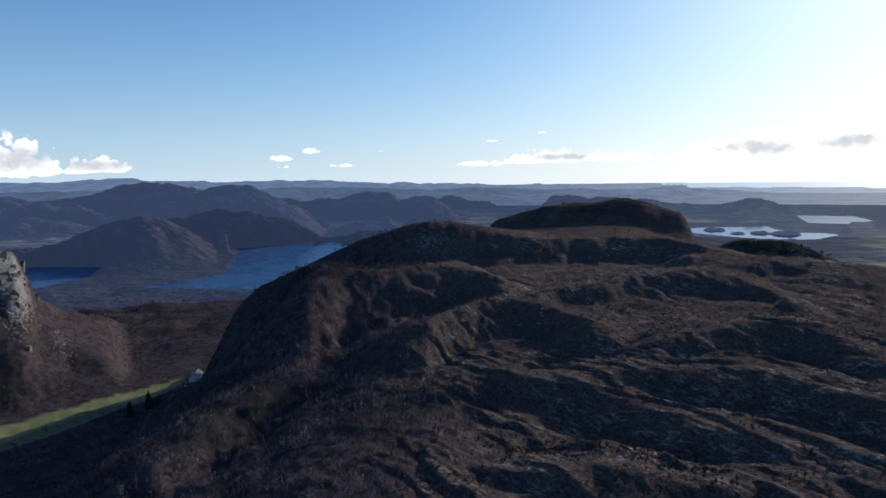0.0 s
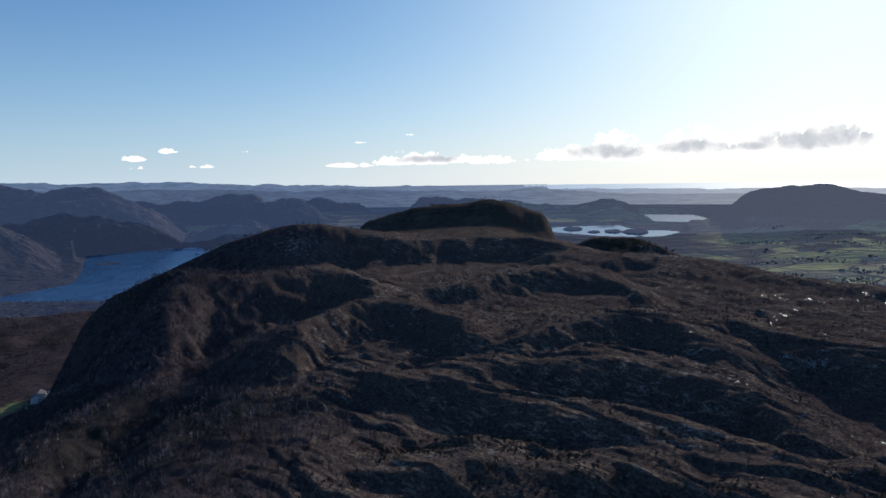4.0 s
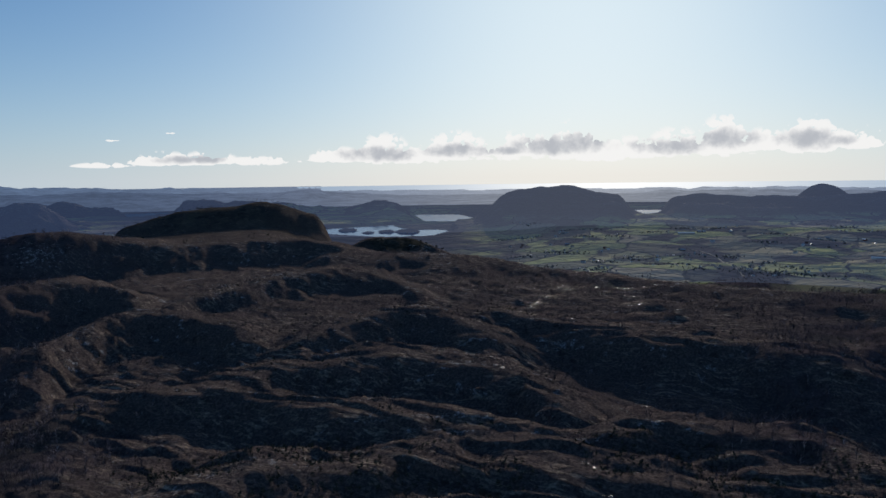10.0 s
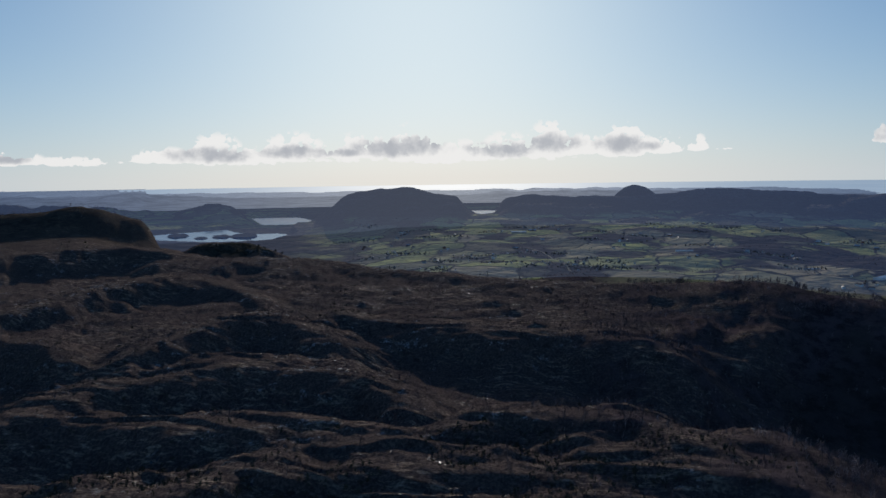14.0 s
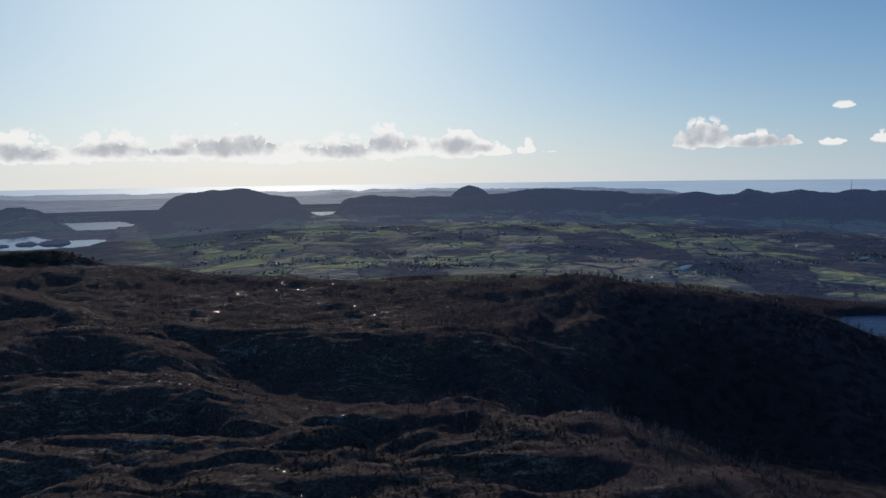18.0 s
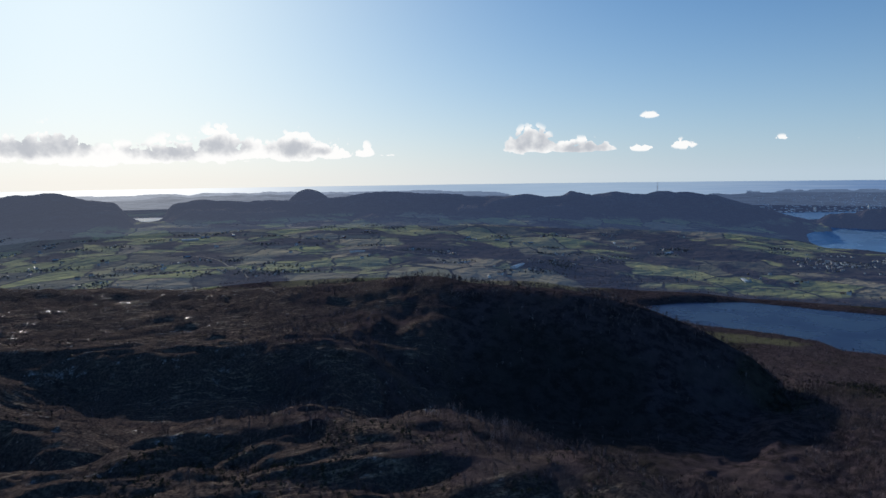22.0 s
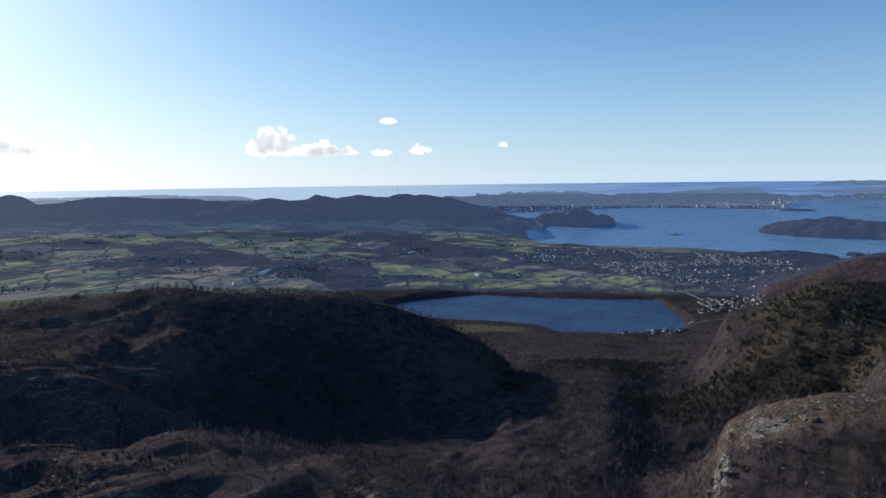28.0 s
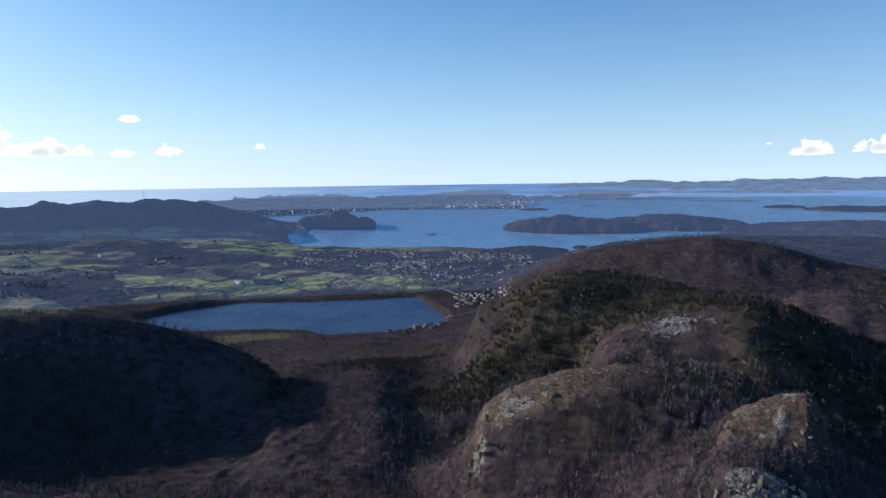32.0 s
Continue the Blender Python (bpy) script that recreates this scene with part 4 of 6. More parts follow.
def land_height(b, d):
    a = np.radians(b)
    x, y = d * np.sin(a), d * np.cos(a)
    # the lines between the profiles wander
    stray = (38 * fbm(x / 170, y / 170, 3, 86) + 12 * fbm(x / 45, y / 45, 3, 87)) * (0.25 + 0.75 * smooth(-10, 0, b))
    z = base_height(b + np.degrees(stray / np.maximum(d, 200)) * (1 - 0.8 * smooth(66, 74, b) * (1 - smooth(108, 116, b))) * smooth(230, 330, d) * (1 - smooth(1500, 1900, d)), d)
    near = smooth(120, 260, d) * (1 - smooth(900, 1800, d))
    z = z + near * (5 * fbm(x / 120, y / 120, 4, 5) + 3.4 * (0.35 - np.abs(fbm((x * 0.766 - y * 0.643) / 60, (x * 0.643 + y * 0.766) / 20, 4, 9))) + 1.8 * fbm(x / 26, y / 26, 3, 16) + 1.0 * fbm(x / 8, y / 8, 3, 15))
    z = z + smooth(1100, 2200, d) * (1 - smooth(2600, 5000, d)) * np.clip((z - 30) / 60, 0, 1) * (18 - 11 * smooth(32, 42, b) * (1 - smooth(96, 104, b))) * fbm(x / 300, y / 300, 4, 6)
    z = z + smooth(1700, 2600, d) * (1 - smooth(5600, 6400, d)) * smooth(34, 42, b) * (1 - smooth(92, 102, b)) * 30 * np.abs(fbm(x / 620, y / 620, 3, 61))
    crag = nearness_of(b, d, -33.2, 1560, 2.4, 170)
    z = z + crag * (34 * (0.5 - np.abs(fbm(x / 60, y / 60, 4, 71, 0.6))) + 14 * fbm(x / 16, y / 16, 3, 72))
    z = z + smooth(1450, 1750, d) * (1 - smooth(2350, 2550, d)) * (1 - smooth(-12, -6, b)) * 26 * np.abs(fbm(x / 190, y / 190, 4, 66))
    z = raise_ridges(z, b, d, x, y, [r for r in RIDGES if r[1] <= 16500])
    craggy = smooth(2900, 3600, d) * (1 - smooth(11000, 14000, d)) * smooth(70, 170, z) * (1 - 0.7 * smooth(20, 30, b) * (1 - smooth(104, 112, b)))
    z = z + craggy * (70 * (0.3 - np.abs(fbm(x / 480, y / 480, 5, 76, 0.6))) + 26 * (0.3 - np.abs(fbm(x / 150, y / 150, 3, 77))))
    return raise_crests(z, b, d, x, y)


# Water: level over the sea and its shore line, as (bearing, angle under the level).
LAKES = {
    "lake": (27, ((87.6, 10.74), (90.5, 10.33), (95.4, 10.0), (100.7, 10.22), (106.3, 10.24), (110, 10.11), (110.9, 10.75), (112.4, 11.8), (112.2, 12.48), (107.3, 13.2), (102.2, 13.16), (100.7, 12.63), (96.8, 12.29), (92, 12.12), (89.5, 11.65))),
    "east_lake": (27, ((-9, 5.15), (-11.6, 5.25), (-14.8, 5.37), (-17.1, 5.42), (-17.4, 6.55), (-18.1, 7.44), (-21.1, 7.79), (-24.4, 8.12), (-16.4, 8.96), (-12, 9.2), (-8, 7.9), (-7, 6))),
    "side_lake": (27, ((-36, 6.3), (-33, 6.05), (-31.5, 5.97), (-27.1, 6.31), (-27.9, 6.98), (-31.6, 7.57), (-36, 8.0))),
    "south_lake": (18, ((20, 4.2), (24.6, 4.04), (28.5, 3.83), (30.7, 3.95), (30.3, 4.27), (30.7, 4.71), (29, 5.1), (24.6, 4.95), (20, 4.6))),
    "upper_lake": (18, ((27.7, 3.12), (31.5, 3.14), (32.8, 3.44), (31.9, 3.74), (28.6, 3.7))),
    "tarn": (60, ((46.0, 2.84), (48.3, 2.84), (47.8, 3.16), (47, 3.3))),
    "far_water": (30, ((4.8, 2.5), (8, 2.45), (8.2, 2.62), (5, 2.75))),
}
SHORE = ((96, 3.4), (98.5, 3.6), (100.3, 3.85), (101.0, 4.3), (101.5, 4.95), (102.1, 5.43), (104.5, 5.88), (109.3, 5.84), (113.1, 5.9), (116.5, 6.22), (118.5, 5.8), (120.3, 5.75), (121.6, 6.3), (122.7, 6.55), (125, 6.2), (130, 5.8), (134.6, 5.2), (135.3, 4.45), (138, 4.0), (141, 3.75), (146, 3.7), (156, 3.7))
FAR_SHORE = ((94, 2.9), (97.6, 3.04), (101.7, 2.91), (108.4, 2.66), (116.5, 2.72), (118.9, 2.72), (119.6, 2.3), (120.6, 2.05), (124, 1.96), (127.3, 1.95), (130, 1.2), (136, 1.1), (156, 1.1))
# islands in the fjord: bearing, angle under the level, half width in degrees, half depth in degrees of angle, height in metres
ISLES = [
    (100.4, 3.9, 1.7, 0.10, 45), (119.6, 6.35, 3.4, 0.26, 26),
    (103.4, 3.95, 3.5, 0.22, 120), (123.5, 4.45, 6.2, 0.42, 95), (131, 4.25, 6.2, 0.34, 95), (123.95, 6.05, 0.65, 0.12, 14), (111.4, 4.86, 0.62, 0.05, 7),
    (120.1, 2.83, 1.3, 0.05, 18), (135, 2.15, 2.6, 0.06, 22), (139.3, 2.62, 1.6, 0.09, 30), (144.5, 2.75, 4.0, 0.16, 45), (128.5, 1.95, 5.0, 0.10, 30),
    (126, 1.45, 6.0, 0.10, 55), (137, 1.5, 6.0, 0.08, 60), (143, 1.25, 5.0, 0.10, 110), (133, 1.08, 7.0, 0.07, 60), (124.6, 2.55, 0.9, 0.015, 4), (132.8, 2.68, 0.7, 0.015, 4),
    (22.1, 4.36, 0.85, 0.07, 20), (23.8, 4.6, 0.55, 0.04, 12), (25.3, 4.55, 0.75, 0.05, 18), (27.2, 4.58, 1.1, 0.07, 24), (-15.6, 6.15, 0.9, 0.05, 8),
]


def under(b, d, z):
    """How far below the level a place shows, in degrees."""
    return np.degrees(np.arctan2(EYE - z + d * d / 14.5e6, d))


def inside_ring(b, e, ring):
    hit = np.zeros(b.shape, bool)
    n = len(ring)
    for k in range(n):
        (b0, e0), (b1, e1) = ring[k], ring[(k + 1) % n]
        if e0 == e1:
            continue
        cross = (e0 > e) != (e1 > e)
        hit ^= cross & (b < b0 + (e - e0) / (e1 - e0) * (b1 - b0))
    return hit


def ring_gap(b, e, ring):
    """Distance to a shore line in degrees, bearings and angles alike."""
    best = np.full(b.shape, 1e9)
    n = len(ring)
    for k in range(n):
        (b0, e0), (b1, e1) = ring[k], ring[(k + 1) % n]
        lx, ly = b1 - b0, (e1 - e0) * 4
        t = np.clip(((b - b0) * lx + (e - e0) * 4 * ly) / (lx * lx + ly * ly), 0, 1)
        best = np.minimum(best, np.hypot(b - b0 - t * lx, (e - e0) * 4 - t * ly))
    return best


def country(b, d):
    """Heights with the waters cut in."""
    z = land_height(b, d)
    a = np.radians(b)
    x, y = d * np.sin(a), d * np.cos(a)
    jag = 0.25 * fbm(x / (d * 0.02), y / (d * 0.02), 3, 31)
    for level, ring in LAKES.values():
        bs, es = [p[0] for p in ring], [p[1] for p in ring]
        near = (b > min(bs) - 2) & (b < max(bs) + 2) & (d > 1200) & (d < 12000)
        if not near.any():
            continue
        bn, dn = b[near], d[near]
        e = under(bn, dn, level)
        ins, gap = inside_ring(bn, e, ring), ring_gap(bn, e, ring) + 0.6 * jag[near] * 0.5
        bed = level - np.clip(gap, 0.02, 1) * 12
        bank = level + 1.0 + gap * (14 if level < 50 else 30)
        zn = z[near]
        zn = np.where(ins, np.minimum(bed, level - 0.6), np.where(gap < 3, np.maximum(np.minimum(zn, np.where(gap < 1.2, bank + 400 * smooth(0.5, 1.2, gap), 1e9)), level + 1.0), zn))
        z[near] = zn
    sea = ((b > 93) | ((b > 84) & (d > 7600))) & (b < 160) & (d > 2500)
    if sea.any():
        bn, dn = b[sea], d[sea]
        e = under(bn, dn, 0) + 0.03 * jag[sea]
        e0, e1 = soft_interp(bn, SHORE, 0.2), soft_interp(bn, FAR_SHORE, 0.2)
        wet = (e < e0) & (e > e1)
        xs, ys = x[sea], y[sea]
        zn = z[sea]
        zn = np.where(wet, -np.clip(np.minimum(e0 - e, e - e1) * 60, 2, 25), zn)
        town = 3 + 26 * np.clip((e1 - e) / 0.9, 0, 1) + 9 * fbm(xs / 900, ys / 900, 3, 44) * np.clip((e1 - e) / 0.2, 0, 1)
        past = (e <= e1)
        open_sea = past & (bn < 129) & (e < 1.45 - 0.4 * fbm(bn / 2.4, bn * 0 + 3, 4, 12, 0.6) - 0.35 * smooth(112, 116, bn) + 0.5 * smooth(116.5, 120, bn) + 1.4 * (1 - smooth(85, 93, bn)))
        zn = np.where(past, np.where(open_sea, -10, np.maximum(town, 2)), zn)
        zn = np.where(past & (bn >= 129), -10, zn)
        z[sea] = zn
    z = np.where((b > 20) & (b <= 95) & (d > 24000 - 10000 * smooth(70, 82, b) - 3000 * fbm(b / 3, b / 3 + 4, 2, 5)), -10, z)
    z = np.where((z < 0) & (d > 15500), -220, z)
    z = raise_ridges(z, b, d, x, y, [r for r in RIDGES if r[1] > 16500])
    for ib, ie, wb, we, height in ISLES:
        near = (np.abs(b - ib) < wb * 1.6) & (d > 2500)
        if not near.any():
            continue
        level = 0 if ib > 90 else (18 if ib > 0 else 27)
        bn = b[near]
        e = under(bn, d[near], level)
        q = ((bn - ib) / wb) ** 2 + ((e - ie) / we) ** 2
        q = q * (1 + 0.5 * jag[near] * 2)
        rise = np.clip(1 - q, 0, 1) ** 0.55 * height * (1 + 0.35 * fbm(bn * 4 / wb, e * 3, 3, int(height)))
        z[near] = np.where(q < 1, np.maximum(z[near], level + 1 + rise), z[near])
    return z


def grid_axes():
    seen = np.arange(-42, 152.01, 0.16)
    rest = np.arange(154, 317, 2.0)
    bearings = np.concatenate([seen, rest])
    steps = [0.0, 2.0, 5.0, 10.0, 20.0, 32.0]
    while steps[-1] < 80000:
        dd = steps[-1]
        steps.append(dd * (1.07 if dd < 230 else 1.0062 if dd < 640 else 1.0105 if dd < 9000 else 1.02 if dd < 16000 else 1.05))
    return bearings, np.array(steps)


def sheet(name, verts, rows, cols, material, closed=True, fields=None):
    """A grid of quads as one mesh; fields: named values at the vertices."""
    i, j = np.meshgrid(np.arange(rows - 1), np.arange(cols if closed else cols - 1), indexing="ij")
    k = (j + 1) % cols
    quads = np.stack([i * cols + j, i * cols + k, (i + 1) * cols + k, (i + 1) * cols + j], -1).reshape(-1, 4)[:, ::-1]
    me = bpy.data.meshes.new(name)
    me.vertices.add(len(verts))
    me.vertices.foreach_set("co", verts.astype(np.float32).ravel())
    me.loops.add(quads.size)
    me.loops.foreach_set("vertex_index", quads.astype(np.int32).ravel())
    me.polygons.add(len(quads))
    me.polygons.foreach_set("loop_start", np.arange(0, quads.size, 4, dtype=np.int32))
    me.polygons.foreach_set("use_smooth", np.ones(len(quads), bool))
    me.update(calc_edges=True)
    for key, val in (fields or {}).items():
        if val.ndim == 2:
            me.attributes.new(key, "FLOAT_VECTOR", "POINT").data.foreach_set("vector", val.astype(np.float32).ravel())
        else:
            me.attributes.new(key, "FLOAT", "POINT").data.foreach_set("value", val.astype(np.float32).ravel())
    me.materials.append(material)
    return new(name, me)


BEARINGS, DISTANCES = grid_axes()
GB, GD = np.meshgrid(BEARINGS, DISTANCES)
GZ = country(GB, GD)
GX, GY = GD * np.sin(np.radians(GB)), GD * np.cos(np.radians(GB))

# ---- the ground ----
def nearness(b, d, cb, cd, wb, wd):
    return np.exp(-(((b - cb) / wb) ** 2) - ((d - cd) / wd) ** 2)


slope = np.hypot(np.gradient(GZ, axis=0) / np.gradient(GD, axis=0), np.gradient(GZ, axis=1) / (np.gradient(GB, axis=1) * np.pi / 180 * GD))
patch = fbm(GX / 260, GY / 260, 4, 51)
speck = fbm(GX / 40, GY / 40, 4, 57)
low = 1 - smooth(122, 150, GZ)
plain = smooth(28, 36, GB) * (1 - smooth(108, 118, GB)) * smooth(1150, 1500, GD) * (1 - smooth(5900, 6400, GD))
plain = np.maximum(plain, smooth(-60, -40, GB) * (1 - smooth(0, 8, GB)) * smooth(4300, 5200, GD) * (1 - smooth(0.06, 0.14, slope)))
plain = np.maximum(plain, smooth(5, 12, GB) * (1 - smooth(28, 36, GB)) * smooth(5200, 6500, GD))
plain = np.maximum(plain, nearness(GB, GD, 47, 8300, 4, 900))
fu, fv = GX * 0.906 + GY * 0.423, GY * 0.906 - GX * 0.423
BELT = smooth(0.17, 0.23, fbm(fu / 620, fv / 420, 5, 98, 0.55)) * smooth(30, 38, GB) * (1 - smooth(104, 112, GB)) * smooth(1700, 2000, GD)
FIELD = (1 - BELT) * plain * low * (1 - smooth(0.14, 0.3, slope)) * (1 - 0.85 * smooth(0.2, 0.42, patch))
town_zone = np.maximum(nearness(GB, GD, 113, 3250, 9.0, 620), nearness(GB, GD, 105, 3500, 6, 500))
BUILT = smooth(0.35, 0.6, town_zone + 0.25 * patch)
BUILT = np.maximum(BUILT, smooth(0.4, 0.6, nearness(GB, GD, 115.6, 2150, 2.2, 160)))
FIELD = FIELD * (1 - 0.8 * (1 - smooth(2000, 2350, GD + 250 * patch)) * (1 - smooth(84, 90, GB))) * (1 - BUILT) * (1 - smooth(80, 86, GB) * (1 - smooth(2330, 2430, GD + 120 * patch)))
# the strip meadow in the valley and the grassy point by the lake
cx, cy = GX + 590, GY - 1133
along, aside = cx * 0.47 + cy * 0.883 + 8 * speck, cx * -0.883 + cy * 0.47 + 14 * speck
MEADOW = (1 - smooth(0.92, 1.0, np.abs(along + 60) / 236)) * (1 - smooth(0.85, 1.0, np.abs(aside) / np.clip(46 - 0.16 * along, 12, 75))) * (1 - 0.45 * smooth(-10, -16, aside) * smooth(40, -20, along))
MEADOW = np.maximum(MEADOW, 0.45 * smooth(0.45, 0.65, nearness(GB, GD, 95.3, 1725, 5.2, 58) + 0.25 * speck))
moor = smooth(215, 285, GZ) * (1 - smooth(1500, 2200, GD))
right = smooth(97, 104, GB) * (1 - smooth(156, 170, GB))
left = 1 - smooth(-8, 8, GB + 12 * patch)
WOOD = np.clip(np.maximum(np.maximum(right, left) * smooth(-0.25, 0.15, patch + 0.3), (1 - moor)), 0, 1)
WOOD = np.maximum(WOOD, smooth(66, 74, GB) * (1 - smooth(100, 110, GB)) * smooth(380, 450, GD))
WOOD = np.maximum(WOOD, 0.8 * smooth(54, 66, GB + 10 * patch) * (1 - smooth(100, 110, GB)) * smooth(230, 300, GD) * smooth(-0.3, 0.1, speck))
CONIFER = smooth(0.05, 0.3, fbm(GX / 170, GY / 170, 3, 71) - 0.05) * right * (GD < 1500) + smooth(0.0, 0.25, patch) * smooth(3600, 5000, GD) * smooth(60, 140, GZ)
def blurred(z, n):
    """Heights averaged outward and inward over n rows."""
    c = np.cumsum(np.vstack([np.repeat(z[:1], n, 0), z, np.repeat(z[-1:], n, 0)]), 0)
    return ((c[2 * n:] - np.vstack([np.zeros_like(c[:1]), c[:-2 * n - 1]])) / (2 * n + 1))[:len(z)]


CREST = GZ - blurred(GZ, 4)
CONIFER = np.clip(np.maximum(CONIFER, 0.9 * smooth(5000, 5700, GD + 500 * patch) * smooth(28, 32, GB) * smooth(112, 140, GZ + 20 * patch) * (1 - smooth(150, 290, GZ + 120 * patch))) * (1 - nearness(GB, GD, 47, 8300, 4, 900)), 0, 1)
CONIFER = np.maximum(CONIFER, 0.7 * nearness(GB, GD, 12, 1740, 9, 230))
for cb, cd, wb, wd, amount in ((123.5, 890, 7, 120, 0.85), (112.5, 720, 4.5, 90, 0.95), (118.5, 580, 3.5, 50, 0.8), (107, 980, 5, 130, 0.6), (127, 960, 6, 90, 0.9), (26.5, 1390, 3.5, 50, 1.0), (97.5, 760, 3, 60, 0.8), (106.5, 2330, 4.5, 55, 1.0), (93, 1640, 3, 50, 0.8)):
    CONIFER = np.maximum(CONIFER, amount * smooth(0.25, 0.6, nearness(GB, GD, cb, cd, wb, wd) + 0.3 * speck))
KNOLL = np.clip(nearness(GB, GD, 139, 300, 4.5, 26) + nearness(GB, GD, 122, 420, 8, 26), 0, 1)
WOOD, CONIFER = WOOD * (1 - smooth(0.25, 0.6, KNOLL)), CONIFER * (1 - smooth(0.15, 0.4, KNOLL))
ROCK = 0.35 * smooth(0.5, 0.9, slope) * (1 - smooth(1000, 1500, GD))
ROCK = np.maximum(ROCK, 0.47 * moor * (1 - 0.8 * WOOD) * smooth(0.18, 0.42, fbm((GX * 0.766 - GY * 0.643) / 60, (GX * 0.643 + GY * 0.766) / 9, 4, 63)))
ROCK = np.maximum(ROCK, 0.44 * moor * (1 - 0.6 * WOOD) * smooth(0.35, 1.6, CREST) * smooth(-0.25, 0.1, speck))
ROCK = np.maximum(ROCK, 0.5 * smooth(2300, 3400, GD) * smooth(90, 190, GZ + 60 * patch) * smooth(-1, 5, CREST))
for rb, rd, wb, wd, amount in ((115.4, 392, 1.0, 24, 0.8), (138.0, 243, 3.4, 9, 0.85), (139.5, 284, 2.7, 16, 0.5), (131.5, 662, 2.6, 22, 0.78), (-33, 1560, 1.6, 150, 0.8), (-30, 1500, 2, 110, 0.45), (-1, 1250, 4, 60, 0.5), (-6, 4600, 1.2, 260, 0.9), (124, 850, 2, 40, 0.5), (140.5, 300, 2.2, 22, 0.5), (118.5, 412, 3.2, 14, 0.62), (125, 424, 5, 9, 0.5), (30, 1120, 5, 90, 0.5)):
    ROCK = np.maximum(ROCK, amount * nearness(GB, GD, rb, rd, wb, wd))
TPOS = np.stack([GX, GY, GZ], -1).reshape(-1, 3)
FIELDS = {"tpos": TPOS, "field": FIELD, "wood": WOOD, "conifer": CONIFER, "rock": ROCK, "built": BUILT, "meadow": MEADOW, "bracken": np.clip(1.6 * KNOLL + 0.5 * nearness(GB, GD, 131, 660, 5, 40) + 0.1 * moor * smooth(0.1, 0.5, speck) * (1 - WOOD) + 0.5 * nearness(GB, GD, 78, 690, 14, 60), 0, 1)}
PLACED = placed(GB.ravel(), GD.ravel(), GZ.ravel())
COLS = len(BEARINGS)


def ring_of_land(name, lo, hi, mat):
    """The stretch of the land between two distances as one sheet."""
    i, j = int(np.searchsorted(DISTANCES, lo)), int(np.searchsorted(DISTANCES, hi)) + 1
    j = min(j, len(DISTANCES))
    pick = slice(i * COLS, j * COLS)
    vals = {k: (v if k == "tpos" else v.ravel())[pick] for k, v in FIELDS.items()}
    return sheet(name, PLACED[pick], j - i, COLS, mat, fields=vals)


ground = ring_of_land("ground", 0, 2300, m_ground)
tagged(ground, "brown heath, bare woods and green farm land in low winter sun", "ground", kind="structure")
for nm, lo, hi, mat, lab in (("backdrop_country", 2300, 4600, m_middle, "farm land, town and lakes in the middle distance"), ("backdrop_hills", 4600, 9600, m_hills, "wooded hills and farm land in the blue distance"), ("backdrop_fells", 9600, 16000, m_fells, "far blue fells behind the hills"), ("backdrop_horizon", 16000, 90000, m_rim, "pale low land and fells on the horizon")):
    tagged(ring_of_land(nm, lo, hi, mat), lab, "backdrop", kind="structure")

# ---- waters ----
wb, wd = np.meshgrid(np.arange(18, 158, 0.5), np.geomspace(14000, 80000, 60))
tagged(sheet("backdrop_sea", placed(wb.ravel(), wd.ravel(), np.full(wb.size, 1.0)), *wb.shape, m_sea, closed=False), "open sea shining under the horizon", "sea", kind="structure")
wb, wd = np.meshgrid(np.arange(90, 158, 0.5), np.geomspace(3300, 15000, 120))
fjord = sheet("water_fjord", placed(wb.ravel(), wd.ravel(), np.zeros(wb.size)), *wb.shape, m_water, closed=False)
tagged(fjord, "calm blue fjord opening to the sea", "water", kind="structure")
for nm, (level, ring) in LAKES.items():
    bs, es = [q[0] for q in ring], [q[1] for q in ring]
    dmin, dmax = (EYE - level) / math.tan(radians(max(es) + 0.2)), (EYE - level) / math.tan(radians(min(es) - 0.08))
    wb, wd = np.meshgrid(np.arange(min(bs) - 0.6, max(bs) + 0.8, 0.4), np.geomspace(dmin, dmax, 30))
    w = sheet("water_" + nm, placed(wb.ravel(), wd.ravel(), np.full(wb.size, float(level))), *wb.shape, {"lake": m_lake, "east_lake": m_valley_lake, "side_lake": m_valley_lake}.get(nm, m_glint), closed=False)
    tagged(w, "still blue lake between the hills", "water", kind="structure")

# ---- things ----
rng = np.random.default_rng(11)


def simple(name, cols, rough=0.8, spec=0.3, island=False, metal=0.0, wear=0.25, scale=0.5, power=1.0, air=0.0):
    """A material between two colours, different for each thing, with fine wear."""
    m = Nodes(name)
    r = m.island() if island else m.rnd()
    r = m.math("POWER", r, power)
    n = m.noise(m.here(), scale, 4, 0.65)
    c = m.mix(r, cols[0], cols[1])
    c = m.mix(m.math("MULTIPLY", m.span(n, 0.4, 0.75), wear), c, tuple(0.45 * k for k in cols[0]))
    # air paints distance haze onto the thing as a bluish glow
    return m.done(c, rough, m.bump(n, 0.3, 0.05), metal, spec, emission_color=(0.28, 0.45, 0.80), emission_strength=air)


